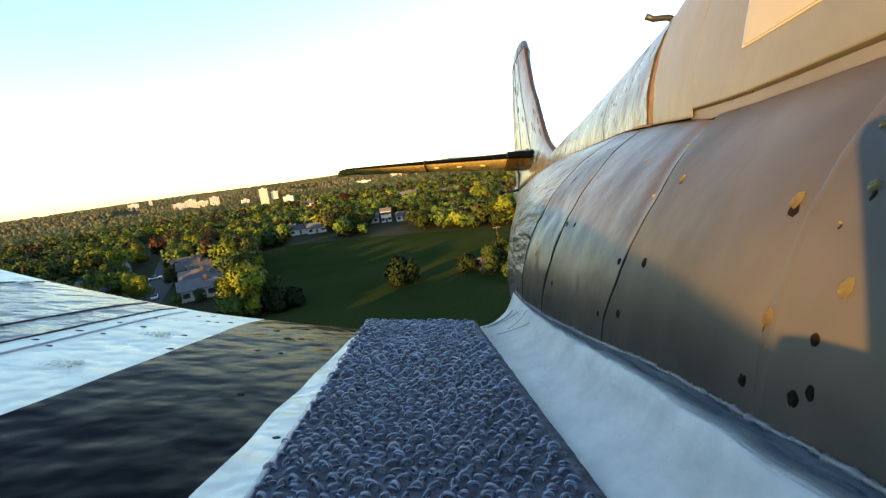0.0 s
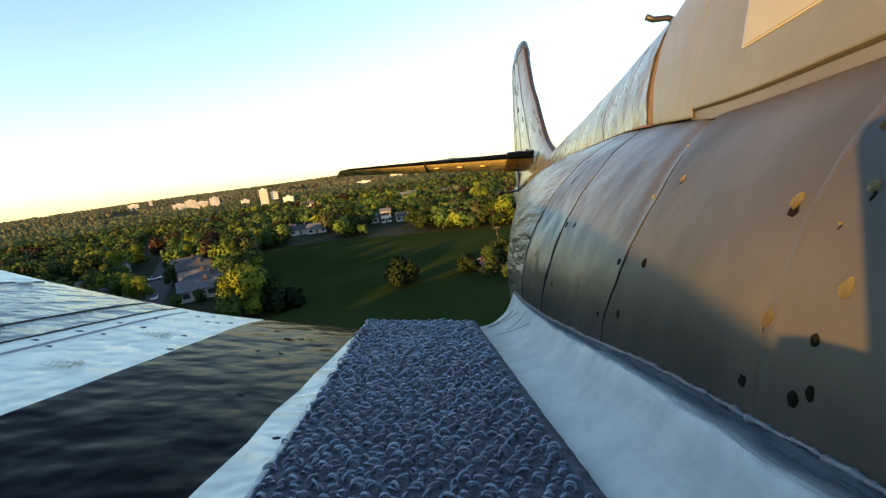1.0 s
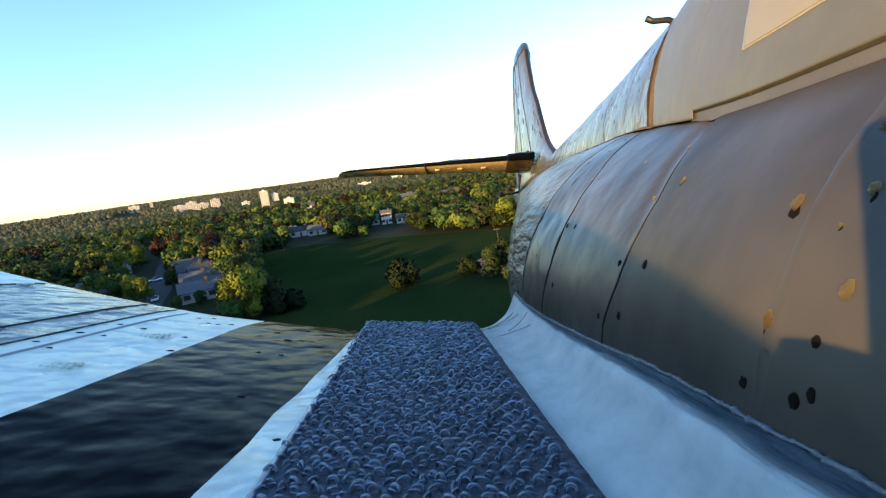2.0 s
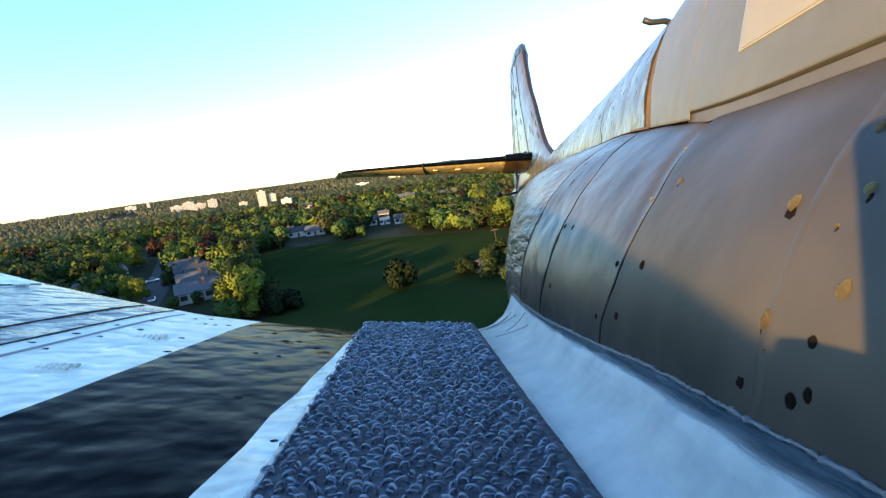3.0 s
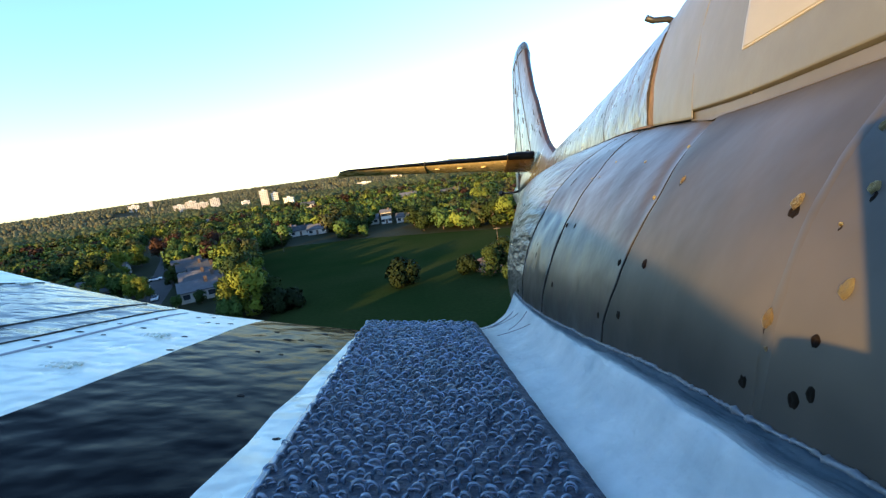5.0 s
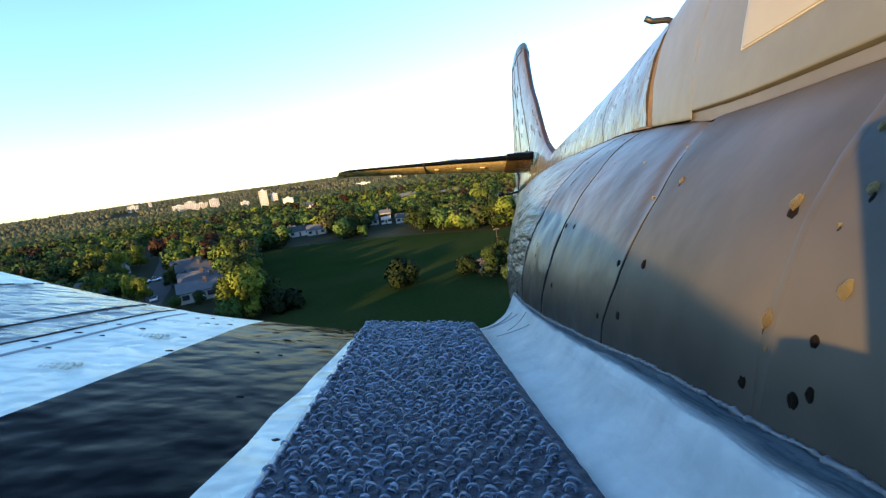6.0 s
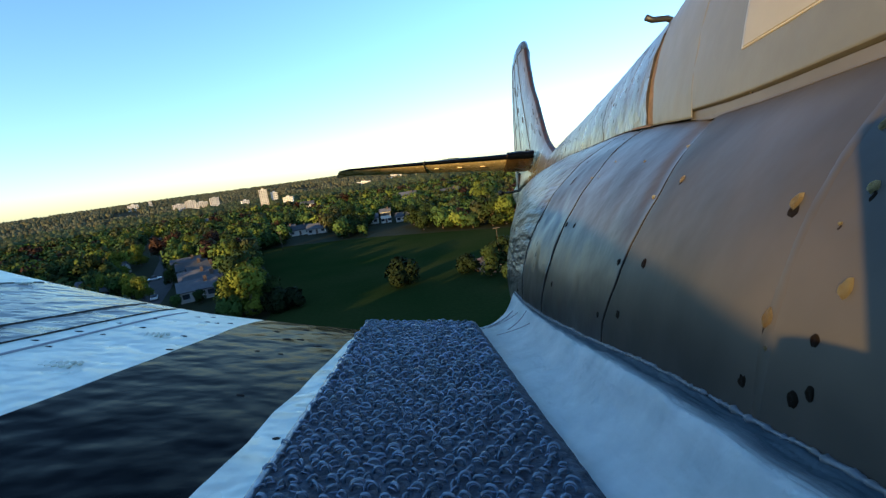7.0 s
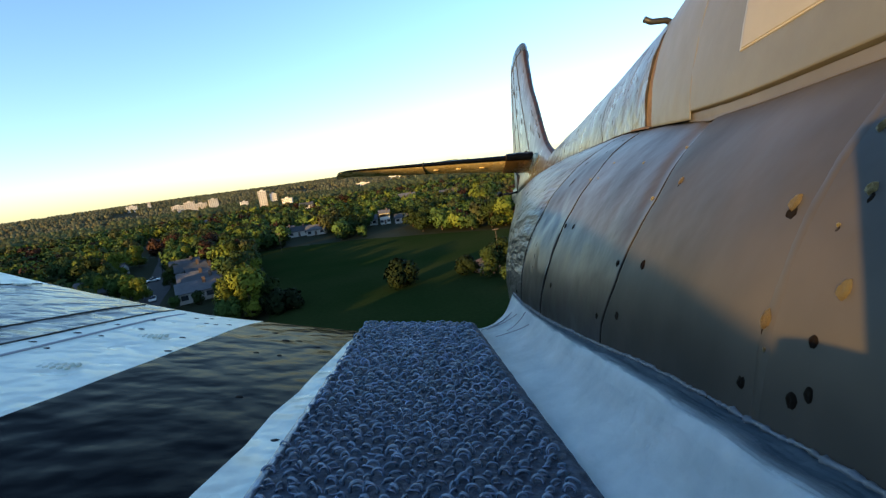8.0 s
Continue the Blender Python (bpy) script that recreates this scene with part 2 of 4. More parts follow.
def ground_sheet():
    bm = bmesh.new()
    radii = [0, 40, 80, 140, 200, 260, 340, 420, 500, 600, 700, 800, 950, 1150, 1400, 1600, 1800, 2300, 2900, 3600, 4300, 4900]
    rows = []
    for r in radii:
        row = []
        for k in range(96):
            a = 2 * math.pi * k / 96
            x, y = r * math.sin(a), r * math.cos(a)
            row.append((x, y, hill(x, y)))
        rows.append(row)
    grid_faces(bm, rows, True)
    bmesh.ops.remove_doubles(bm, verts=bm.verts, dist=0.001)
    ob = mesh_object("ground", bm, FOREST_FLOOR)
    return tagged(ob, "dark wooded ground reaching to the horizon", "ground", kind="structure")


ground = ground_sheet()


def flat_patch(name, outline, z, mat, label, category):
    bm = bmesh.new()
    top = [bm.verts.new((x, y, z)) for x, y in outline]
    f = bm.faces.new(top)
    if f.normal.z < 0:
        f.normal_flip()
    made = bmesh.ops.extrude_face_region(bm, geom=[f])["geom"]
    for v in made:
        if isinstance(v, bmesh.types.BMVert):
            v.co.z = z - 0.3
    bmesh.ops.recalc_face_normals(bm, faces=bm.faces)
    ob = mesh_object(name, bm, mat, smooth=False)
    return tagged(ob, label, category, kind="structure")


def blob(cx, cy, rx, ry, n=40, wob=0.12, seed=1):
    rnd = random.Random(seed)
    ph = [rnd.uniform(0, 6.28) for _ in range(3)]
    return [(cx + rx * math.cos(a) * (1 + wob * math.sin(2 * a + ph[0]) + wob * 0.5 * math.sin(5 * a + ph[1])),
             cy + ry * math.sin(a) * (1 + wob * math.sin(3 * a + ph[2]))) for a in (2 * math.pi * k / n for k in range(n))]


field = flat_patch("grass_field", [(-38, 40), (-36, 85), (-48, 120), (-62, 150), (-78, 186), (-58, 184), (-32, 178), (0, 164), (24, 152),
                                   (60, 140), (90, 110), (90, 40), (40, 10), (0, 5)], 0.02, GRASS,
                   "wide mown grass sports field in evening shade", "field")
infield = flat_patch("infield", blob(19, 104, 13, 11, seed=4), 0.06, DIRT, "reddish bare dirt infield on the grass field", "infield")
street = flat_patch("street", [(-62, 84), (-68, 84), (-90, 130), (-128, 200), (-210, 330), (-203, 333), (-121, 203), (-83, 132)], 0.05, ASPHALT,
                    "narrow grey asphalt street between houses", "road")


# ---------------------------------------------------------------- trees
def leaf_crown(rnd, height, width, leaves, size):
    """A crown of many small leaf sprays on a dozen uneven lumps."""
    lumps = []
    for _ in range(13):
        a, r = rnd.uniform(0, 6.28), width * 0.5 * math.sqrt(rnd.random()) * 0.72
        z = height * rnd.uniform(0.2, 0.86)
        fat = width * rnd.uniform(0.16, 0.27) * (1.15 - 0.5 * abs(z / height - 0.55))
        squeeze = 1 - max(0, z / height - 0.6) * 1.3
        lumps.append((Vector((math.cos(a) * r * squeeze, math.sin(a) * r * squeeze, z)), fat))
    verts, faces, lights = [], [], []
    middle = Vector((0, 0, height * 0.5))
    for _ in range(leaves):
        c, fat = rnd.choice(lumps)
        d = Vector((rnd.gauss(0, 1), rnd.gauss(0, 1), rnd.gauss(0.15, 0.9))).normalized()
        p = c + d * fat * rnd.uniform(0.7, 1.12)
        n = (d + Vector((rnd.gauss(0, 0.45), rnd.gauss(0, 0.45), rnd.gauss(0, 0.45)))).normalized()
        a = n.orthogonal().normalized()
        b = n.cross(a)
        q = rnd.uniform(0, 6.28)
        a, b = math.cos(q) * a + math.sin(q) * b, math.cos(q) * b - math.sin(q) * a
        s = size * rnd.uniform(0.6, 1.3)
        i = len(verts)
        verts += [p - a * s, p - b * s * 0.6 + n * s * 0.25, p + a * s, p + b * s * 0.6 + n * s * 0.25]
        faces += [(i, i + 1, i + 2), (i, i + 2, i + 3)]
        lights += [tuple((d * 0.7 + (p - middle).normalized() * 0.5 + n * 0.25).normalized())] * 4
    me = bpy.data.meshes.new("crown")
    me.from_pydata([tuple(v) for v in verts], [], faces)
    me.shade_smooth()
    me.normals_split_custom_set_from_vertices(lights)      # sprays shade with their lump
    return me, lumps


def make_tree(seed, height, width, leaf, label, leaves=1300, size=0.42):
    rnd = random.Random(seed)
    root = thing("tree", Matrix(), label, "tree", "trees round the field")
    me, lumps = leaf_crown(rnd, height, width, leaves, size)
    me.materials.append(LEAVES[leaf])
    crown = new("crown", me)
    crown.parent = root
    bm = bmesh.new()
    stem = [Vector((rnd.gauss(0, 0.08) * k, rnd.gauss(0, 0.08) * k, height * 0.13 * k - 0.3)) for k in range(6)]
    tube(bm, stem, height * 0.026, 7, 0.35)
    for c, _ in lumps[:7]:
        start = stem[rnd.choice((2, 3, 4))]
        tube(bm, [start, start.lerp(c, 0.55) + Vector((0, 0, 0.3)), c], height * 0.011, 5, 0.3)
    part("trunk", bm, BARK, root)
    return root


TREE_KINDS = [
    ("yellow_green", 12.5, 9.5, "tall yellow-green tree with fresh spring leaves"),
    ("fresh_green", 10.0, 9.0, "broad fresh green leafy tree"),
    ("mid_green", 11.0, 8.5, "rounded mid-green leafy tree"),
    ("dark_green", 10.0, 9.5, "dense dark green leafy tree"),
    ("red_brown", 9.0, 8.0, "red-brown leafed ornamental tree"),
    ("mid_green", 8.0, 7.5, "small mid-green leafy tree"),
    ("dark_green", 12.0, 8.0, "tall dark green tree in shade"),
    ("fresh_green", 8.0, 6.5, "small light green tree"),
    ("shaded_green", 5.4, 7.4, "low round dark green bush on the grass, its shade painted in"),
]
kinds = [make_tree(11 + i, h, w, leaf, label, 3200 if i == 0 else 1700, 0.4 if i == 0 else 0.48) for i, (leaf, h, w, label) in enumerate(TREE_KINDS)]
used = set()


def plant(kind, x, y, scale=1.0, turn=0.0, wide=1.0):
    m = Matrix.LocRotScale((x, y, hill(x, y)), Euler((0, 0, turn)), (scale * wide, scale * wide, scale))
    if kind not in used:
        used.add(kind)
        kinds[kind].matrix_world = m
        return kinds[kind]
    ob = copy_thing(kinds[kind], Matrix())
    ob.matrix_basis = m
    return ob


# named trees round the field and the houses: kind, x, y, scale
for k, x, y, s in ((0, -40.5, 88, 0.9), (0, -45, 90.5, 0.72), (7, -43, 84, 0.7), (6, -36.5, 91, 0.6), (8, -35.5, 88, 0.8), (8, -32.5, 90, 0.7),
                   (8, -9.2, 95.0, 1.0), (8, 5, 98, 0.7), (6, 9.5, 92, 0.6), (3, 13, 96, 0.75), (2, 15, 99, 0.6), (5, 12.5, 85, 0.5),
                   (0, -83, 119, 0.55), (0, -89, 123, 0.6), (7, -94, 126, 0.95), (0, -99, 128, 0.62), (7, -106, 133, 0.9), (5, -112, 140, 0.9), (4, -121, 205, 1.3), (4, -96, 188, 1.25),
                   (4, -137, 215, 1.1), (7, -112, 190, 1.3), (0, -130, 190, 0.8), (3, -118, 148, 1.1), (2, -128, 152, 1.1), (1, -140, 163, 1.2), (6, -84, 134, 0.5), (3, -90, 147, 0.5),
                   (4, -56, 128, 0.75), (4, -88, 166, 1.1), (3, -62, 140, 0.85), (6, -70, 152, 0.85)):
    plant(k, x, y, s, (x * 7 + y) % 6.28)
for k, x, y, s in ((5, -60.5, 106, 0.4), (7, -66, 105, 0.38), (5, -70.5, 117, 0.4), (7, -57, 110, 0.5)):
    plant(k, x, y, s, x % 6.28)
rnd = random.Random(5)


def clear_of(x, y):
    """True where trees stand: off the field, the street and the houses."""
    if y < 190 and x > -80 and y < 184 - max(0, x + 40) * 0.42 and x > -36 - (y - 85) * 0.44:
        return False
    for hx, hy, r in HOUSE_SPOTS:
        if math.hypot(x - hx, y - hy) < r:
            return False
    t = (y - 84) / 246
    if 0 < t < 1 and abs(x - (-65 - 141 * t)) < 9:
        return False
    return True


# houses: x, y, turn, width, depth, storeys, kind of wall
HOUSES = [(-64, 112, 0.5, 8.5, 7, 1, "siding"), (-67, 121, 0.55, 9, 7, 1, "siding"), (-73, 128, 0.5, 8, 6.5, 1, "brick"), (-76, 139, 0.6, 9, 7, 1, "siding"),
          (-84, 147, 0.5, 9, 7, 1, "siding"), (-92, 158, 0.5, 9, 7, 1, "siding"), (-98, 131, 0.6, 8, 7, 1, "brick"), (-110, 137, 0.2, 8, 7, 1, "siding"), (-139, 178, 0.5, 9, 7, 1, "siding"),
          (-128, 172, 0.3, 8, 7, 1, "siding"), (-26, 222, 0.1, 5, 4.5, 2, "siding"), (-16, 217, -0.1, 8.5, 5.5, 1, "siding"), (-35, 226, 0.1, 9, 7, 1, "siding"),
          (-70, 223, 0.3, 11, 7, 1, "siding"), (-60, 219, 0.1, 9, 7, 1, "siding"), (-79, 230, 0.3, 9, 7, 1, "siding"), (27, 180, -0.3, 14, 8, 1, "brick"),
          (-160, 262, 0.4, 12, 8, 1, "siding"), (-118, 265, 0.2, 11, 8, 1, "siding"), (-205, 260, 0.4, 11, 8, 1, "siding"), (-250, 420, 0.3, 12, 9, 2, "siding"),
          (-120, 420, 0.2, 12, 9, 2, "siding"), (-20, 330, 0.1, 12, 9, 2, "siding"), (10, 300, 0.1, 12, 9, 2, "siding"), (-180, 360, 0.3, 12, 9, 2, "siding")]
HOUSE_SPOTS = [(h[0], h[1], 8.0) for h in HOUSES] + [(12, 101, 9)]
# open sight lines in front of the houses
HOUSE_SPOTS += [(-24, 209, 11), (-65, 208, 11), (-61, 103, 7), (-72, 112, 5), (-80, 128, 4), (-12, 310, 14), (-110, 405, 12), (-56, 89, 10), (-52, 81, 9), (-60, 101, 11), (-68, 117, 11), (-75, 131, 11), (-83, 143, 10), (-90, 155, 10), (-20, 187, 12), (-23, 199, 12), (-53, 188, 11), (-58, 200, 11), (-128, 160, 8), (-104, 128, 9), (-88, 118, 9), (-95, 120, 9), (-112, 132, 8)]
TOWN = [(-333, 881), (-280, 861), (-425, 1010), (-620, 1200), (-665, 1230), (-715, 1260), (-580, 1190), (-1000, 1500), (-200, 1300)]
HOUSE_SPOTS += [(x * q, y * q, 16) for x, y in TOWN for q in (0.9, 0.925, 0.95, 0.975, 1.0)]
for _ in range(5200):
    d = math.sqrt(rnd.uniform(95 ** 2, 225 ** 2))
    a = radians(rnd.uniform(-56, 16))
    x, y = d * math.sin(a), d * math.cos(a)
    if not clear_of(x, y) or any(math.hypot(x - ox, y - oy) < 4.6 for ox, oy in [(p.location.x, p.location.y) for p in scene.objects if p.type == "EMPTY" and p.get("category") == "tree"]):
        continue
    k = rnd.choices(range(8), (1.0, 2.2, 3.5, 2.6, 0.8, 2.0, 2.0, 1.4))[0]
    plant(k, x, y, rnd.uniform(0.55, 0.95), rnd.uniform(0, 6.28), rnd.uniform(1.0, 1.3))
    if len([1 for p in scene.objects if p.type == "EMPTY"]) > 298:
        break


def stand_spots(near, far, spacing, spread, seed):
    """Tree places in a stretch of the woods, off the field and the houses, with a few glades."""
    rng = np.random.default_rng(seed)
    a0, a1 = radians(spread[0]), radians(spread[1])
    count = int(0.5 * (far ** 2 - near ** 2) * (a1 - a0) / spacing ** 2)
    d = np.sqrt(rng.uniform(near ** 2, far ** 2, count))
    a = rng.uniform(a0, a1, count)
    return rng, [(x, y) for x, y in zip(d * np.sin(a), d * np.cos(a))
                 if clear_of(x, y) and noise.noise((x * 0.006, y * 0.006, 2.0)) > -0.36]


def from_arrays(name, verts, faces, mat, label, lights=None):
    me = bpy.data.meshes.new(name)
    me.from_pydata(np.concatenate(verts).tolist(), [], np.concatenate(faces).tolist())
    if lights:
        me.shade_smooth()
        me.normals_split_custom_set_from_vertices(np.concatenate(lights).tolist())
    me.materials.append(mat)
    return tagged(new(name, me), label, "woods", kind="stuff")


def leafy_woods(near, far, spacing, spread, seed, n, grow, size=1.0):
    """Woods of leafy crowns, one object for each colour of leaf."""
    rng, spots = stand_spots(near, far, spacing, spread, seed)
    sets = {k: ([], [], []) for k in LEAVES}
    names = list(LEAVES)[:5]
    for x, y in spots:
        tone = noise.noise((x * 0.02, y * 0.02, 5.0)) * 0.5 + rng.normal(0, 0.35)
        leaf = "red_brown" if rng.random() < 0.05 else names[int(np.searchsorted((-0.28, 0.1, 0.42, 0.7), -tone))] if rng.random() > 0.22 else "olive_brown"
        lumps = 6
        width, tall = rng.uniform(5.5, 10.5) * size, rng.uniform(6, 11) * size
        ang, rad = rng.uniform(0, 6.28, lumps), width * 0.3 * np.sqrt(rng.random(lumps))
        cz = tall * rng.uniform(0.4, 0.78, lumps)
        c = np.stack((np.cos(ang) * rad, np.sin(ang) * rad, cz), 1)[rng.integers(0, lumps, n)]
        d = rng.normal(0, 1, (n, 3)) + (0, 0, 0.2)
        d /= np.linalg.norm(d, axis=1, keepdims=True)
        p = c + d * width * rng.uniform(0.2, 0.3, (n, 1)) + (x, y, hill(x, y))
        nn = d + rng.normal(0, 0.4, (n, 3))
        nn /= np.linalg.norm(nn, axis=1, keepdims=True)
        u = np.cross(nn, rng.normal(0, 1, (n, 3)))
        u /= np.linalg.norm(u, axis=1, keepdims=True)
        v = np.cross(nn, u)
        leaf_size = rng.uniform(0.5, 0.95, (n, 1)) * grow
        quad = np.stack((p - u * leaf_size, p - v * leaf_size * 0.7 + nn * leaf_size * 0.25, p + u * leaf_size, p + v * leaf_size * 0.7 + nn * leaf_size * 0.25), 1).reshape(-1, 3)
        vs, fs, ls = sets[leaf]
        shade = d * 0.7 + (c - (0, 0, tall * 0.5)) / width + nn * 0.25
        ls.append(np.repeat(shade / np.linalg.norm(shade, axis=1, keepdims=True), 4, axis=0))
        base = len(vs) * n * 4 + np.arange(n)[:, None] * 4
        fs.append(np.concatenate((base + (0, 1, 2), base + (0, 2, 3))))
        vs.append(quad)
    for leaf, (vs, fs, ls) in sets.items():
        if vs:
            from_arrays("woods", vs, fs, LEAVES[leaf], leaf.replace("_", "-") + " spring woods behind the field, some added unseen to shade it", ls)


def lumpy_woods(near, far, spacing, spread, lumps, size, seed, subdiv, mat):
    """Woods far off: uneven round crowns."""
    rng, spots = stand_spots(near, far, spacing, spread, seed)
    bm = bmesh.new()
    bmesh.ops.create_icosphere(bm, subdivisions=subdiv, radius=1)
    base = np.array([v.co[:] for v in bm.verts])
    tri = np.array([[v.index for v in f.verts] for f in bm.faces])
    bm.free()
    verts, faces, lights = [], [], []
    soft = base * 0.6 + (0, 0, 0.7)
    soft /= np.linalg.norm(soft, axis=1, keepdims=True)
    for x, y in spots:
        z = hill(x, y)
        tall, broad = size * rng.uniform(0.7, 1.35), size * rng.uniform(0.8, 1.25)
        for _ in range(lumps):
            off = rng.normal(0, 0.2, 3) * broad if lumps > 1 else np.zeros(3)
            r = broad * rng.uniform(0.32, 0.5)
            p = base * (1 + rng.normal(0, 0.17, (len(base), 1))) * r * (1, 1, 1.1) + (x + off[0], y + off[1], z + tall * 0.6 + abs(off[2]))
            faces.append(tri + len(verts) * len(base))
            verts.append(p)
            lights.append(soft)
    from_arrays("woods", verts, faces, mat, "far green and brown spring woods with haze painted in", lights)


# two unseen stands of tall woods, added to throw shade over field and houses
leafy_woods(40, 150, 8.0, (-175, -49), 9, 110, 2.4, 1.65)
leafy_woods(150, 330, 10.0, (-175, -49), 10, 70, 2.8, 1.6)
leafy_woods(150, 300, 7.6, (-57, 20), 3, 300, 0.85)
leafy_woods(300, 480, 8.0, (-57, 20), 8, 170, 1.15)
leafy_woods(480, 820, 9.5, (-57, 20), 7, 90, 1.75)
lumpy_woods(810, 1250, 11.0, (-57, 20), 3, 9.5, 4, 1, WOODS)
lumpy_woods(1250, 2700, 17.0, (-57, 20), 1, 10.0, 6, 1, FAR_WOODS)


# ---------------------------------------------------------------- houses and far buildings
def window_unit(parent, x0, x1, z0, z1, y, name="window"):
    bm = bmesh.new()
    box(bm, x0 - 0.08, x1 + 0.08, y - 0.06, y + 0.05, z0 - 0.08, z1 + 0.08)
    w = part(name, bm, SIDING, parent, smooth=False)
    bm = bmesh.new()
    box(bm, x0, x1, y - 0.075, y - 0.03, z0, z1)
    part("pane", bm, PANE, w, smooth=False)


def house(x, y, turn, width, depth, storeys, wall_kind):
    words = {"siding": "pale-sided house with a grey shingle roof", "brick": "brown brick house with a grey shingle roof"}[wall_kind]
    root = thing("house", pose(x, y, hill(x, y), 0, 0, math.degrees(turn)), ("two-storey " if storeys > 1 else "low ") + words, "house", "houses by the field")
    top = 2.8 * storeys
    wall = SIDING if wall_kind == "siding" else BRICKWORK
    bm = bmesh.new()
    w, d = width / 2, depth / 2
    ridge = top + d * 0.55
    # walls with gable ends
    for sx in (-w, w):
        s = 0.2 if sx < 0 else -0.2
        outer = [(sx, -d, -0.3), (sx, d, -0.3), (sx, d, top), (sx, 0, ridge), (sx, -d, top)]
        a = [bm.verts.new(p) for p in outer]
        b = [bm.verts.new((p[0] + s, p[1], p[2])) for p in outer]
        bm.faces.new(a)
        bm.faces.new(list(reversed(b)))
        for i in range(5):
            bm.faces.new((a[i], a[(i + 1) % 5], b[(i + 1) % 5], b[i]))
    box(bm, -w + 0.2, w - 0.2, -d, -d + 0.2, -0.3, top)
    box(bm, -w + 0.2, w - 0.2, d - 0.2, d, -0.3, top)
    bmesh.ops.recalc_face_normals(bm, faces=bm.faces)
    part("wall", bm, wall, root, smooth=False)
    for side in (-1, 1):
        bm = bmesh.new()
        over, thick = 0.45, 0.18
        e = [(-w - over, side * (d + over), top - over * 0.55), (w + over, side * (d + over), top - over * 0.55), (w + over, 0, ridge), (-w - over, 0, ridge)]
        a = [bm.verts.new((p[0], p[1], p[2] + 0.02)) for p in e]
        b = [bm.verts.new((p[0], p[1], p[2] + 0.02 + thick)) for p in e]
        bm.faces.new(a)
        bm.faces.new(list(reversed(b)))
        for i in range(4):
            bm.faces.new((a[i], a[(i + 1) % 4], b[(i + 1) % 4], b[i]))
        bmesh.ops.recalc_face_normals(bm, faces=bm.faces)
        roof = part("roof", bm, ROOFING, root, smooth=False)
        if side < 0:
            bm = bmesh.new()
            box(bm, w * 0.4, w * 0.4 + 0.8, -d * 0.3 - 0.4, -d * 0.3 + 0.4, ridge - 1.2, ridge + 0.9)
            part("chimney", bm, BRICKWORK, roof, smooth=False)
    for level in range(storeys):
        z = 2.8 * level
        for i in range(3):
            cx = -w + width * (i + 0.5) / 3
            if i == 1 and level == 0:
                bm = bmesh.new()
                box(bm, cx - 0.5, cx + 0.5, -d - 0.07, -d + 0.03, 0.1, 2.15)
                part("door", bm, BRICKWORK, root, smooth=False)
            else:
                window_unit(root, cx - 0.8, cx + 0.8, z + 0.95, z + 2.2, -d)
    return root


for spot in HOUSES:
    house(*spot)


def block_building(x, y, width, depth, height, turn, label, floors, bays):
    root = thing("apartment_building", pose(x, y, hill(x, y) - 0.5, 0, 0, turn), label, "building", "far town buildings")
    bm = bmesh.new()
    box(bm, -width / 2, width / 2, -depth / 2, depth / 2, 0, height)
    part("wall", bm, CONCRETE, root, smooth=False)
    bm = bmesh.new()
    box(bm, -width / 2 - 0.4, width / 2 + 0.4, -depth / 2 - 0.4, depth / 2 + 0.4, height, height + 1.0)
    roof = part("roof", bm, CONCRETE, root, smooth=False)
    bm = bmesh.new()
    box(bm, -width * 0.15, width * 0.15, -depth * 0.2, depth * 0.2, height + 1.0, height + 3.5)
    part("roof_plant", bm, CONCRETE, roof, smooth=False)
    me = None
    for f in range(floors):
        for b in range(bays):
            cx = -width / 2 + width * (b + 0.5) / bays
            cz = height * (f + 0.5) / floors
            if me is None:
                bm = bmesh.new()
                ww, hh = width / bays * 0.24, height / floors * 0.22
                box(bm, -ww, ww, -0.12, 0.1, -hh, hh)
                ob = part("window", bm, PANE, root, smooth=False)
                me = ob.data
            else:
                ob = new("window", me)
                ob.parent = root
            ob.location = (cx, -depth / 2, cz)
    return root


for x, y, w, d, h, turn, floors, bays, label in (
        (-333, 881, 15, 14, 35, 20, 11, 4, "tall pale apartment tower above the trees"), (-316, 892, 12, 12, 27, 20, 7, 3, "pale apartment block with flat roof"),
        (-280, 861, 18, 12, 15, 10, 5, 5, "low pale flat-roofed building among trees"), (-425, 1010, 16, 12, 17, 30, 5, 4, "pale flat-roofed building far among trees"),
        (-620, 1200, 30, 14, 20, 30, 6, 6, "long white flat-roofed building far among trees"), (-665, 1230, 26, 14, 26, 30, 8, 5, "white flat-roofed building far among trees"),
        (-715, 1260, 30, 14, 19, 30, 5, 6, "long white flat-roofed building far among trees"), (-580, 1190, 22, 14, 27, 30, 8, 5, "white flat-roofed building far among trees"),
        (-1000, 1500, 30, 16, 20, 30, 6, 6, "pale flat-roofed building far among trees"), (-960, 1530, 10, 10, 26, 30, 8, 3, "slim pale tower far among trees"),
        (-200, 1300, 40, 16, 12, 5, 3, 8, "long pale flat-roofed building far among trees"), (-120, 1500, 40, 16, 14, 5, 4, 8, "long pale flat-roofed building far among trees")):
    block_building(x, y, w, d, h, turn, label, floors, bays)


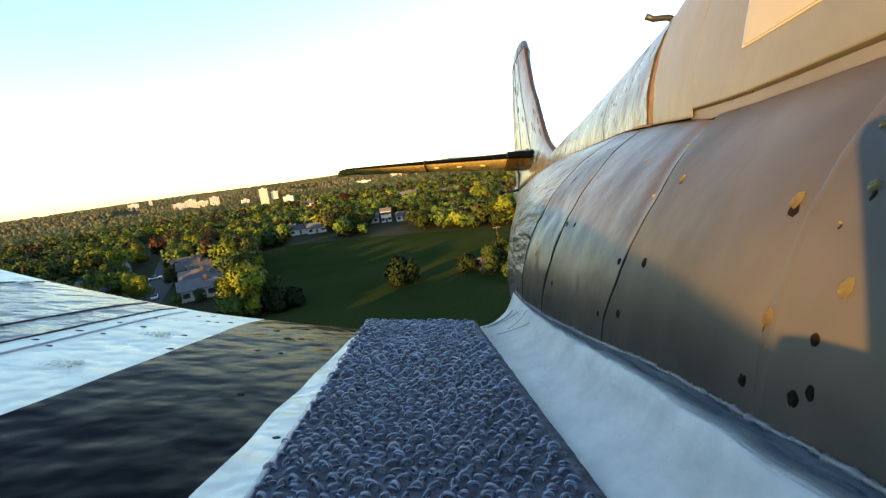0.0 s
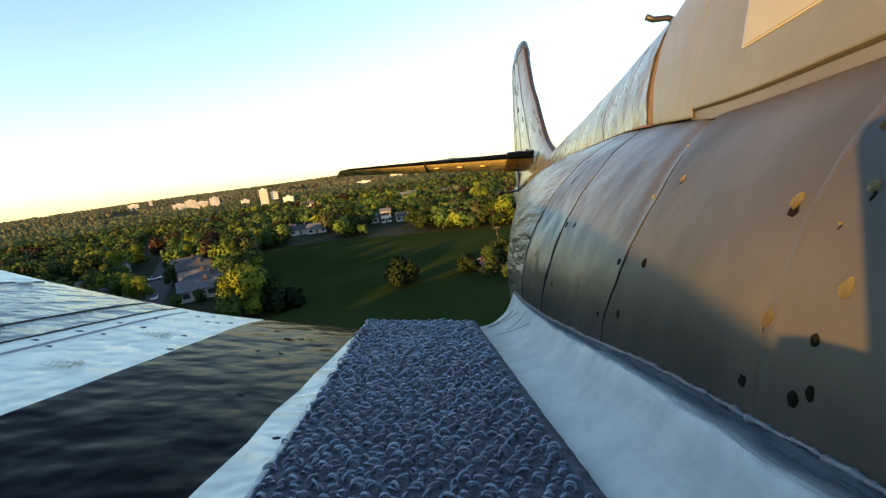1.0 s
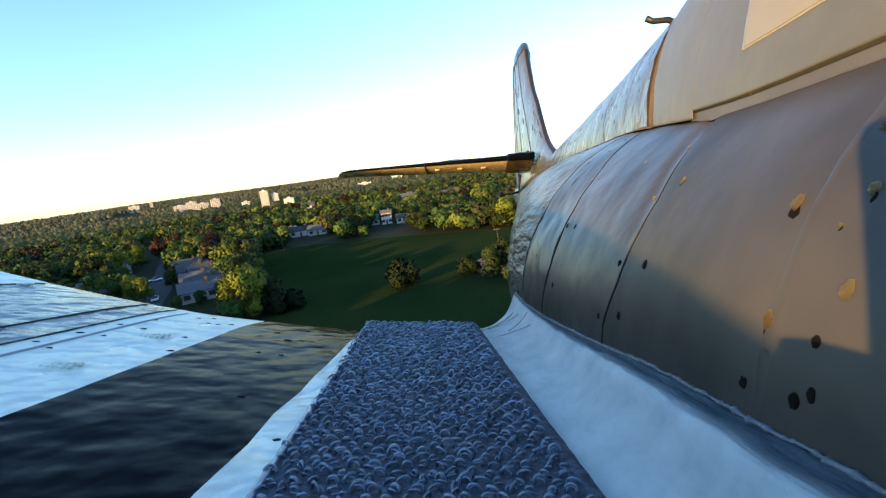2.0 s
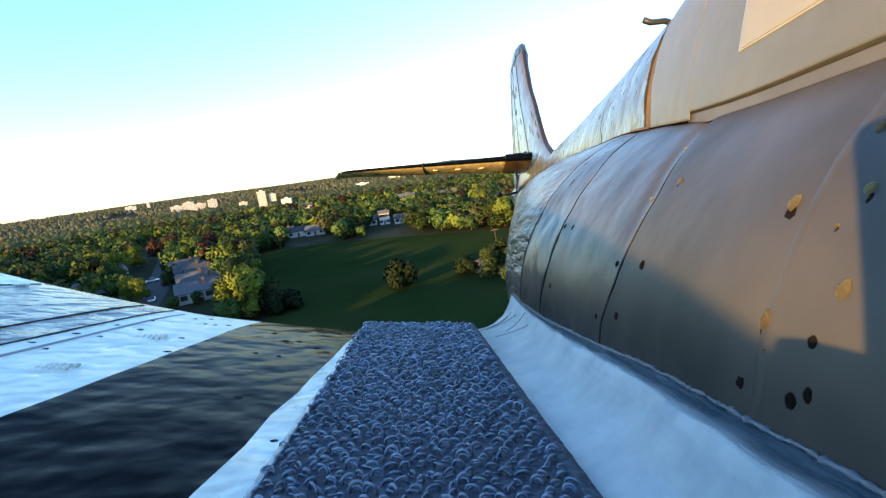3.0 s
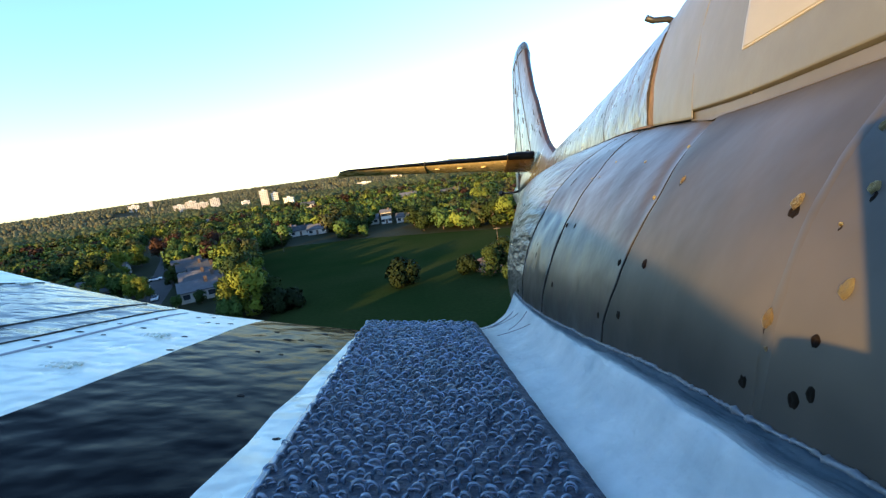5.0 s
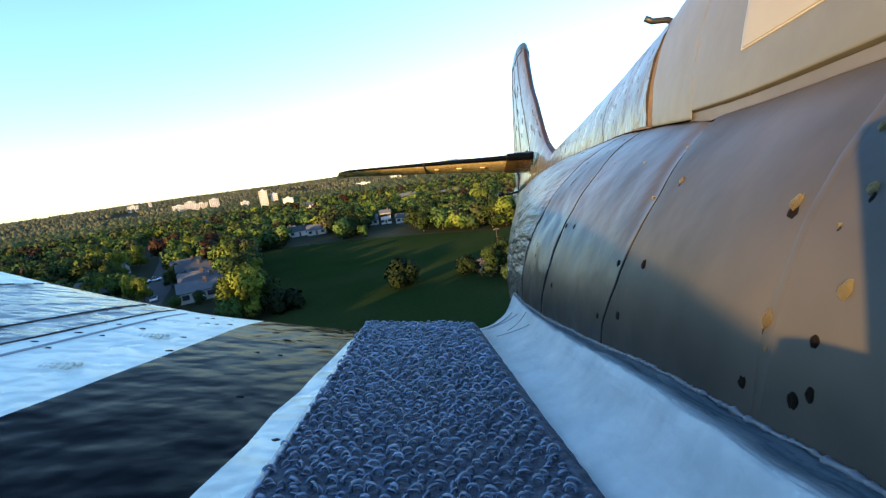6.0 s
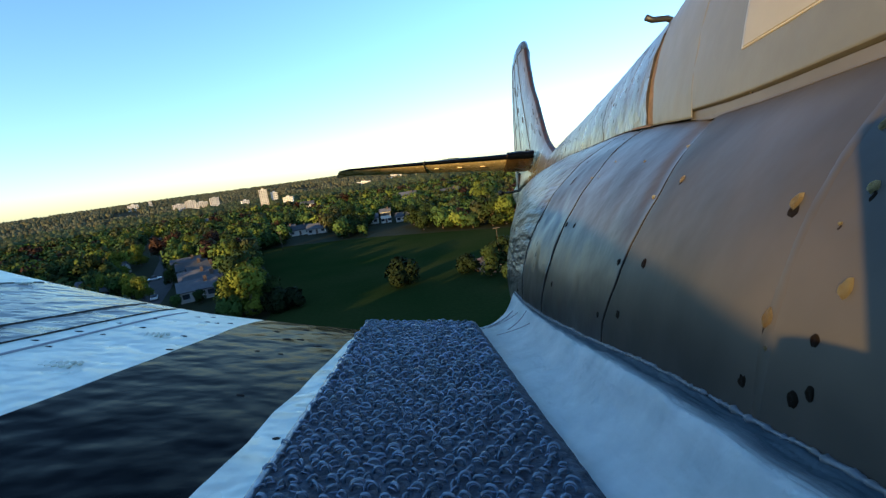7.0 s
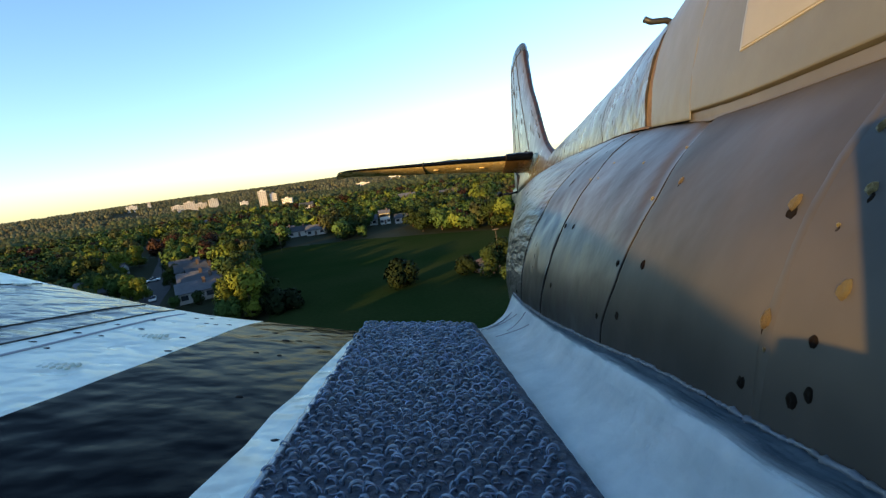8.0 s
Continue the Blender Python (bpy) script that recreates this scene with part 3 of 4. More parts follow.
def car(x, y, turn):
    root = thing("car", pose(x, y, 0.06, 0, 0, turn), "pale parked car on the street", "car", "parked cars")
    bm = bmesh.new()
    box(bm, -2.1, 2.1, -0.88, 0.88, 0.3, 0.85, 0.14)
    part("body", bm, CARPAINT, root)
    bm = bmesh.new()
    made = box(bm, -1.3, 1.0, -0.78, 0.78, 0.84, 1.45)
    for v in bm.verts:
        if v.co.z > 1.2:
            v.co.x *= 0.7
            v.co.y *= 0.88
    bmesh.ops.bevel(bm, geom=list(bm.edges), offset=0.08, segments=2, affect="EDGES")
    part("cabin", bm, PANE, root)
    for wx in (-1.3, 1.3):
        for wy in (-0.82, 0.82):
            bm = bmesh.new()
            bmesh.ops.create_cone(bm, cap_ends=True, segments=16, radius1=0.32, radius2=0.32, depth=0.2, matrix=pose(wx, wy, 0.32, 90, 0, 0))
            part("wheel", bm, RUBBER, root)


for spot in ((-79, 117, 120), (-76, 108, 118), (-92, 134, 122), (-98, 148, 30)):
    car(*spot)


def light_pole(x, y, height):
    root = thing("field_light_pole", pose(x, y, 0), "slim wooden pole beside the sports field", "pole", "field poles")
    bm = bmesh.new()
    tube(bm, [(0, 0, -0.3), (0, 0, height)], 0.08, 8, 0.7)
    part("post", bm, BARK, root)
    bm = bmesh.new()
    box(bm, -0.9, 0.9, -0.08, 0.08, height - 0.5, height - 0.3, 0.02)
    part("crossarm", bm, BARK, root)


for spot in ((14.5, 114, 7), (-62, 172, 8)):
    light_pole(*spot)


# ---------------------------------------------------------------- the model aircraft
# its own axes: x to the side of the far wing, y towards the tail, z up; the camera sits at its origin
CRAFT = VIEW @ Matrix(((1, 0, 0, 0), (0, 0, 1, 0), (0, -1, 0, 0), (0, 0, 0, 1)))
aircraft = thing("model_aircraft", CRAFT, "silver foam model aircraft with striped wings, banking in flight", "model aircraft")

axis_x = lambda y: 0.0633 + 0.067 * y
half_width = smooth_curve([(-0.34, 0.032), (-0.3, 0.040), (-0.1, 0.0425), (0.03, 0.0448), (0.058, 0.0467), (0.083, 0.0502), (0.104, 0.0535), (0.15, 0.0512), (0.2, 0.0462), (0.25, 0.0405), (0.3, 0.0352), (0.35, 0.0292), (0.4, 0.0225), (0.5, 0.0135), (0.6, 0.008), (0.66, 0.004)])
half_height = smooth_curve([(-0.34, 0.036), (-0.3, 0.047), (-0.1, 0.046), (0.0, 0.042), (0.06, 0.040), (0.1, 0.0404), (0.2, 0.042), (0.3, 0.0392), (0.4, 0.031), (0.5, 0.021), (0.6, 0.013), (0.66, 0.006)])
centre_z = smooth_curve([(-0.34, -0.045), (-0.1, -0.024), (0.0, -0.016), (0.06, -0.012), (0.1, -0.008), (0.2, 0.004), (0.3, 0.018), (0.4, 0.034), (0.5, 0.055), (0.6, 0.074), (0.66, 0.081)])
spine_width = smooth_curve([(-0.34, 0.02), (-0.16, 0.022), (-0.08, 0.0345), (0.0, 0.033), (0.06, 0.0308), (0.105, 0.0268), (0.2, 0.0175), (0.3, 0.011), (0.4, 0.006), (0.66, 0.003)])
spine_top = smooth_curve([(-0.34, -0.01), (-0.16, 0.02), (-0.09, 0.055), (-0.03, 0.055), (0.05, 0.0585), (0.105, 0.0591), (0.2, 0.0648), (0.3, 0.0712), (0.4, 0.0725), (0.5, 0.078), (0.6, 0.081), (0.66, 0.08)])


def skin(y, s, out=0.0):
    """A point of the fuselage skin: s runs from the keel (0) over the shoulder (0.5) to the ridge (1) on one flank; -s is the other flank."""
    side = -1 if s >= 0 else 1
    s = abs(s)
    w, h, zc = half_width(y), half_height(y), centre_z(y)
    ws = min(spine_width(y), w * 0.97)
    shoulder = math.acos(ws / w)
    zs = zc + h * math.sin(shoulder)
    if s <= 0.5:
        a = -math.pi / 2 + (shoulder + math.pi / 2) * s / 0.5
        dx, dz = (w + out) * math.cos(a), zc + (h + out) * math.sin(a)
    else:
        b = (s - 0.5) / 0.5 * math.pi / 2
        top = max(spine_top(y) - zs, 0.002)
        dx, dz = (ws + out) * math.cos(b) ** 0.85, zs + (top + out) * math.sin(b)
    return Vector((axis_x(y) + side * dx, y, dz))


def spread(a, b, n):
    return [a + (b - a) * k / n for k in range(n + 1)]


def panel_line(y, shape=()):
    """A panel line round the skin: the station y, shifted along the skin by shape."""
    shift = curve_of(shape) if shape else (lambda s: 0.0)
    return lambda s: y + shift(abs(s))


main_line = panel_line(0.0545, ((0.0, 0.006), (0.339, 0.0027), (0.37, 0.0004), (0.4, -0.0003), (0.43, -0.0005), (0.47, 0.0022), (0.5, 0.0048)))


def relief(y, s):
    """Dents and soft waves of the moulded foam, and the dip behind the main panel line."""
    q = abs(s)
    soft = 0.00022 * noise.noise((y * 70, s * 16, 1.7)) + 0.00007 * noise.noise((y * 260, s * 60, 4.1))
    aft = max(0.0, min(1.0, (y - 0.05) / 0.04))
    soft += aft * (0.00012 * noise.noise((y * 420, s * 70, 8.3)) + 0.00016 * noise.noise((y * 130, s * 30, 2.2)))
    dip = 0.0006 * max(0.0, min(1.0, (q - 0.38) / 0.1)) if q < 0.5 else 0.0
    return soft - dip * math.exp(-((y - main_line(s) - 0.0013) / 0.0017) ** 2)


def skin_patch(y0, y1, s0, s1, out, thick, ny, ns, lip=0.00012, wavy=True, top=1.0):
    """A plate that lies on the skin, with its own edge all round; y0 and y1 may run along panel lines."""
    bm = bmesh.new()
    at0, at1 = (q if callable(q) else panel_line(q) for q in (y0, y1))
    ss = spread(s0, s1, ns)
    lip_s = (s1 - s0) * 0.003
    ss = [ss[0], ss[0] + lip_s, ss[0] + 2.5 * lip_s] + ss[1:-1] + [ss[-1] - 2.5 * lip_s, ss[-1] - lip_s, ss[-1]]
    rows = []
    for i in range(ny + 5):
        row = []
        for j, s in enumerate(ss):
            a, b = at0(s), at1(s)
            ragged = 0.00009 * noise.noise((s * 90, a * 700, 3.3))
            a, b = a + ragged, b + 0.00009 * noise.noise((s * 90, b * 700, 9.1))
            edge_y = min((b - a) * 0.2, lip)
            inner = a + (b - a) * (i - 2) / ny
            y = (a, a + edge_y, a + 2.5 * edge_y)[i] if i < 3 else (b - 2.5 * edge_y, b - edge_y, b)[i - ny - 2] if i > ny + 1 else inner
            edge = i in (0, ny + 4) or j in (0, len(ss) - 1)
            sunk = thick * (top if j == len(ss) - 1 else 1.0)
            row.append(skin(y, s, (out - sunk if edge else out) + (relief(y, s) if wavy else 0.0)))
        rows.append(row)
    grid_faces(bm, rows)
    for f in bm.faces:
        f.smooth = not any(v.is_boundary for v in f.verts)
        f.material_index = 0 if f.smooth else 1
    bmesh.ops.recalc_face_normals(bm, faces=bm.faces)
    f = max(bm.faces, key=lambda g: g.calc_area())
    c = f.calc_center_median()
    if f.normal.dot(c - Vector((axis_x(c.y), c.y, centre_z(c.y)))) < 0:
        bmesh.ops.reverse_faces(bm, faces=bm.faces)
    return bm


# inner hull, seen only in the gaps between the plates
bm = bmesh.new()
rows = [[skin(y, s, -0.0011) for s in spread(0, 1, 28)[:-1] + [-q for q in spread(1, 0, 28)[:-1]]] for y in spread(-0.34, 0.66, 60)]
made = grid_faces(bm, rows, True)
bm.faces.new(made[0])
bm.faces.new(list(reversed(made[-1])))
bmesh.ops.recalc_face_normals(bm, faces=bm.faces)
fuselage = part("fuselage", bm, GROOVE, aircraft, "worn silver fuselage of plates with dark gaps")

AFT_SHAPE = ((0.0, 0.006), (0.303, 0.0032), (0.352, 0.0004), (0.4, 0.0), (0.44, 0.0012), (0.479, 0.0066), (0.5, 0.0085))
STATIONS = [panel_line(-0.34), panel_line(-0.2), panel_line(-0.06), main_line, panel_line(0.0807, AFT_SHAPE), panel_line(0.0958, ((0.0, 0.0), (0.389, 0.0007), (0.442, 0.0027), (0.5, 0.006))),
            panel_line(0.124, ((0.0, 0.0), (0.4, 0.0), (0.5, 0.005))), panel_line(0.17), panel_line(0.23), panel_line(0.31), panel_line(0.66)]
GAP = 0.00016


def moved(line, d):
    return lambda s: line(s) + d


for k, (y0, y1) in enumerate(zip(STATIONS, STATIONS[1:])):
    for s0, s1 in ((0.0, 0.4999), (-0.0, -0.4999)):
        fore, aft = (0.00009 if y is main_line else GAP for y in (y0, y1))
        near = 2 <= k <= 5
        part("side_plate", skin_patch(moved(y0, fore), moved(y1, -aft), s0, s1, 0.0, 0.0006, 44 if near else 14, 90 if near else 30, 0.0002 if y0 is main_line else 0.00014, top=0.05 if k == 2 else 1.0),
             [CRUMPLED if k > 4 else SILVER_AFT if k > 2 else SILVER, GROOVE if k > 2 else SILVER], fuselage, smooth="crisp")
SPINE_LINE = panel_line(0.132, ((0.5, 0.0), (0.56, 0.0042), (0.605, 0.005), (0.665, 0.0005), (1.0, -0.006)))
for y0, y1 in ((-0.34, -0.2), (-0.2, -0.11), (panel_line(0.0893, ((0.5, 0.0), (0.7, 0.0026), (1.0, 0.003))), SPINE_LINE), (SPINE_LINE, panel_line(0.25)), (0.25, 0.36), (0.36, 0.66)):
    a, b = (q if callable(q) else panel_line(q) for q in (y0, y1))
    for s0, s1 in ((0.5003, 1.0), (-0.5003, -1.0)):
        fine = y0 is SPINE_LINE or y1 is SPINE_LINE
        part("spine_plate", skin_patch(moved(a, GAP), moved(b, -GAP), s0, s1, 0.0, 0.0006, 40 if fine else 10, 44 if fine else 16),
             [CRUMPLED if a(0.7) > 0.2 else SPINE if a(0.7) > 0.05 else SILVER, GROOVE], fuselage, smooth="crisp")
for sign in (1, -1):
    bm = bmesh.new()
    rows = []
    for q in spread(0.3, 0.49, 60):
        wide = 0.0006 + 0.0003 * noise.noise((q * 60, 2, sign))
        rows.append([skin(0.0293 + wide * v + 0.0002 * noise.noise((q * 40, 7, sign)), sign * q, relief(0.0293, sign * q) + 0.00008 * (1 - v * v) - 0.00004) for v in spread(-1, 1, 8)])
    grid_faces(bm, rows)
    bmesh.ops.recalc_face_normals(bm, faces=bm.faces)
    part("raised_seam", bm, SEAM_PAINT, fuselage)

# canopy with its frame plates and windows
bm = bmesh.new()
rows = [[skin(y, s, -0.0004) for s in spread(0.502, 1, 16) + [-q for q in spread(1, 0.502, 16)[1:]]] for y in spread(-0.11, 0.094, 24)]
grid_faces(bm, rows)
bmesh.ops.recalc_face_normals(bm, faces=bm.faces)
canopy = part("canopy", bm, TAN_GAP, aircraft, "silver framed sliding canopy")
for y0, y1, low, thick in ((-0.11, -0.05, 0.5098, 0.0006), (-0.0499, 0.0662, 0.5098, 0.0006), (0.0659, 0.0836, 0.5012, 0.00012)):
    for s0, s1 in ((low, 1.0), (-low, -1.0)):
        part("canopy_plate", skin_patch(panel_line(y0), panel_line(y1, ((0.5, 0.0), (0.7, 0.0036), (1.0, 0.004))) if y1 > 0.08 else y1, s0, s1, 0.00044 if y1 > 0.08 else 0.0004, thick, 24, 30, 0.00014), [CANOPY_PAINT] * 2, canopy, smooth="crisp")
for s0, s1 in ((0.4999, 0.5088), (-0.4999, -0.5088)):
    part("canopy_rail", skin_patch(-0.11, 0.0672, s0, s1, 0.00003, 0.00005, 30, 5), SHOULDER, canopy, smooth="crisp")
for s0, s1 in ((0.552, 0.8), (-0.552, -0.8)):
    part("window_trim", skin_patch(-0.036, 0.0526, s0 - math.copysign(0.0014, s0), s1 + math.copysign(0.0014, s1), 0.00056, 0.0004, 12, 10, wavy=False), TRIM, canopy, "pale raised window trim", smooth="crisp")
    part("canopy_window", skin_patch(-0.035, 0.0522, s0, s1, 0.00064, 0.0004, 12, 10, wavy=False), WINDOW, canopy, "tan painted window panel", smooth="crisp")
# bare foam wedge that runs from the canopy's rear gap along the shoulder
for sign in (1, -1):
    bm = bmesh.new()
    rows = []
    for y in spread(0.0836, 0.0965, 24):
        k = (y - 0.0836) / 0.0129
        fat = 0.0085 * (1 - 0.75 * k) * (1 + 0.25 * noise.noise((y * 700, sign, 2)))
        rows.append([skin(y, sign * (0.4965 + fat * v), 0.0004 + 0.00025 * (1 - (2 * v - 1) ** 2)) for v in spread(0, 1, 6)])
    grid_faces(bm, rows)
    bmesh.ops.recalc_face_normals(bm, faces=bm.faces)
    part("foam_wedge", bm, TAN_GAP, canopy, "bare tan foam showing at the canopy's rear corner")
bm = bmesh.new()
top = skin(0.0995, 0.78)
tube(bm, [top + Vector((0.003, 0, -0.001)), top + Vector((-0.001, 0, 0.0003)), top + Vector((-0.004, 0.0005, 0.0002)), top + Vector((-0.0056, 0.0005, 0.0008))], 0.0007, 8)
part("aerial_stub", bm, PLASTIC, aircraft, "short black stub on the spine")


# wing
def wing_edges(x):
    q = min(1.0, max(0.0, (-x - 0.0) / 0.56))
    curve = math.sqrt(max(0.0, 1 - q ** 2.6))
    lead = 0.0 - 0.125 * curve
    trail = 0.0 + (0.104 + 0.2 * max(0, min(-x - 0.055, 0.11))) * min(1.0, math.sqrt(max(0.0, 1 - max(0, (q - 0.3) / 0.7) ** 2.4)))
    return lead, trail, max(curve, 0.02)


def wing_rise(x):
    s = max(0.0, -x - 0.018)
    return 0.085 * min(s, 0.1) + 0.53 * min(s, 0.1) ** 2 + 0.1 * max(0.0, s - 0.1)


def wing_section(x, n=40):
    """Points round one rib: over the top from the trailing edge to the leading edge and back below."""
    lead, trail, fat = wing_edges(x)
    base = -0.0182 + wing_rise(x)
    top, low = [], []
    for k in range(n + 1):
        u = (1 - math.cos(math.pi * k / n)) / 2
        y = trail + (lead - trail) * u
        drop = 0.018 * max(0, (u - 0.55) / 0.45) ** 2.2 + 0.0008 * max(0, 1 - u / 0.08) ** 2
        under = (0.0022 + 0.028 * (math.sin(math.pi * min(1, u) ** 0.8) ** 0.8 if 0 < u < 1 else 0)) * fat
        top.append(Vector((x, y, base - drop * fat)))
        low.append(Vector((x, y, base - drop * fat * 0.75 - under - (0.001 if u < 1 else 0))))
    return top + list(reversed(low))


STRIPES = [0.03, -0.0185, -0.042, -0.0625, -0.1, -0.13]
ribs = []
for a, b in zip(STRIPES, STRIPES[1:]):
    ribs += spread(a, b, 5)[:-1]
ribs += spread(-0.13, -0.5, 16)[:-1] + [-0.5, -0.52, -0.54, -0.552, -0.558]
COLOURS = []
for a, b in zip(ribs, ribs[1:]):
    mid = (a + b) / 2
    COLOURS.append(1 if -0.042 < mid < -0.0185 else 3 if -0.1 < mid < -0.0625 else 0 if mid > -0.13 else 2)


def wing(name, mirror):
    bm = bmesh.new()
    rows = []
    for x in ribs:
        rib = wing_section(x)
        if x in STRIPES[1:5]:      # hand-masked paint edges
            for p in rib:
                p.x += 0.0007 * noise.noise((p.y * 90, x * 50, 0)) + 0.0003 * noise.noise((p.y * 400, x * 50, 3))
        rows.append([Vector((0.132 - p.x, p.y, p.z)) if mirror else p for p in rib])
    made = grid_faces(bm, rows, True, lambda i, j: COLOURS[i])
    bm.faces.new(made[-1])
    bm.faces.new(list(reversed(made[0])))
    bmesh.ops.recalc_face_normals(bm, faces=bm.faces)
    return part(name, bm, [WHITE, BLACK, SILVER, GLOSS_SILVER], aircraft, "foam wing with black, white and silver stripes")


near_wing = wing("wing", False)
wing("wing", True)


def on_wing(x, y):
    lead, trail, fat = wing_edges(x)
    u = (y - trail) / (lead - trail)
    return -0.0182 + wing_rise(x) - 0.018 * max(0, (u - 0.55) / 0.45) ** 2.2 * fat - 0.0008 * max(0, 1 - u / 0.08) ** 2 * fat


# fine tape seams along the stripe borders and a spanwise flap gap
for x in (-0.0625, -0.0705, -0.1):
    bm = bmesh.new()
    ys = spread(-0.03, wing_edges(x)[1] - 0.002, 26)
    rows = [[(x - 0.0003 + noise.noise((x * 900, y * 300, 0)) * 0.0002, y, on_wing(x, y) - 0.0004), (x - 0.0002 + noise.noise((x * 900, y * 300, 0)) * 0.0002, y, on_wing(x, y) + 0.00018),
             (x + 0.0002 + noise.noise((x * 900, y * 300, 0)) * 0.0002, y, on_wing(x, y) + 0.00018), (x + 0.0003 + noise.noise((x * 900, y * 300, 0)) * 0.0002, y, on_wing(x, y) - 0.0004)] for y in ys]
    grid_faces(bm, rows)
    bmesh.ops.recalc_face_normals(bm, faces=bm.faces)
    part("stripe_seam", bm, GROOVE, near_wing)

# soft flap gap in the white stripe
bm = bmesh.new()
rows = [[(-0.0584 + dx, y, on_wing(-0.0584, y) + dz) for dx, dz in ((-0.0005, -0.0003), (-0.0004, 0.0001), (0.0004, 0.0001), (0.0005, -0.0003))] for y in spread(-0.03, wing_edges(-0.0584)[1] - 0.004, 30)]
grid_faces(bm, rows)
bmesh.ops.recalc_face_normals(bm, faces=bm.faces)
part("flap_gap", bm, FLAP_GAP, near_wing)

# raised fastener heads
domes = {}


def stud(parent, p, n, r, long=1.0, name="rivet", mat=None, tall=1.0):
    """A raised, worn fastener head: an uneven dome with a chipped top. Six shapes take turns."""
    mat = mat or BRONZE
    key = (mat, len(parent.children) % 6)
    if key not in domes:
        bm = bmesh.new()
        seed = len(domes) * 3.7
        rows = []
        for q, h in ((1.2, -0.3), (1.05, 0.1), (0.95, 0.36), (0.72, 0.56), (0.45, 0.6), (0.2, 0.42), (0.02, 0.38)):
            rows.append([(q * math.cos(a) * (1 + 0.6 * noise.noise((1.3 * math.cos(a), 1.3 * math.sin(a), seed))), q * math.sin(a) * (1 + 0.6 * noise.noise((1.3 * math.cos(a), 1.3 * math.sin(a), seed + 5))),
                          h + 0.22 * q * noise.noise((1.6 * math.cos(a), 1.6 * math.sin(a), seed + 9))) for a in (2 * math.pi * k / 12 for k in range(12))])
        grid_faces(bm, rows, True)
        bmesh.ops.recalc_face_normals(bm, faces=bm.faces)
        ob = part(name, bm, mat, parent)
        domes[key] = ob.data
    else:
        ob = new(name, domes[key])
        ob.parent = parent
    ob.matrix_basis = Matrix.Translation(p) @ n.to_track_quat("Z", "Y").to_matrix().to_4x4() @ Matrix.Diagonal((r, r * long, r * tall, 1))
    return ob


def skin_normal(y, s):
    n = (skin(y + 0.002, s) - skin(y - 0.002, s)).cross(skin(y, s + 0.01) - skin(y, s - 0.01)).normalized()
    c = skin(y, s) - Vector((axis_x(y), y, centre_z(y)))
    return n if n.dot(c) > 0 else -n


RIVETS = [(0.0505, 0.442, 0.9), (0.0555, 0.429, 0.9), (0.0827, 0.432, 0.7), (0.0797, 0.386, 0.8), (0.0762, 0.389, 0.7), (0.056, 0.382, 0.9), (0.0496, 0.388, 1.0), (0.053, 0.352, 0.9),
          (0.0589, 0.342, 0.7), (0.0787, 0.333, 0.8), (0.0822, 0.335, 0.6), (0.1, 0.296, 0.8), (0.031, 0.429, 1.25), (0.0258, 0.435, 1.1), (0.0268, 0.422, 0.45), (0.0248, 0.402, 1.25), (0.0258, 0.385, 0.5),
          (0.0296, 0.386, 1.3), (0.0292, 0.376, 0.5), (0.0308, 0.361, 0.8), (0.0265, 0.365, 0.9), (0.0254, 0.369, 0.8), (0.058, 0.471, 0.8), (0.0659, 0.455, 0.5), (0.0782, 0.452, 0.5), (0.0792, 0.435, 0.5),
          (0.0278, 0.459, 1.0), (0.0733, 0.608, 0.6), (0.0688, 0.568, 0.6), (0.0718, 0.562, 0.6), (0.051, 0.5125, 0.9), (0.0735, 0.66, 0.5)]
for y, s, big in RIVETS:
    n = skin_normal(y, s)
    if s < 0.4 and not (0.028 < y < 0.03):      # lower rows: worn heads, their shade painted dark
        stud(fuselage, skin(y, s, relief(y, s)), n, 0.0004 * max(big, 0.7), 1.35, mat=RIVET_SHADE, tall=0.6)
        continue
    # dark spot below each upper head stands in for its shadow
    stud(fuselage, skin(y, s - 0.0022 * big, relief(y, s) - 0.00002), n, 0.00037 * big, 1.35, "rust_stain", RIVET_SHADE, 0.08)
    stud(fuselage, skin(y, s, relief(y, s)), n, 0.00027 * big, 1.0 + 0.35 * (len(fuselage.children) % 3), tall=1.3)
# nicks and chips in the paint of the spine and the after body
rnd = random.Random(12)
for k in range(100):
    y = 0.09 + 0.2 * rnd.random() ** 1.6
    s = rnd.uniform(0.3, 0.5) if k % 3 == 0 else rnd.uniform(0.52, 0.74)
    stud(fuselage, skin(y, s, relief(y, s)), skin_normal(y, s), rnd.uniform(0.00007, 0.00017) * (1 + (y - 0.09) * 5), rnd.uniform(2.0, 6.0), "paint_chip", GROOVE, 0.6)


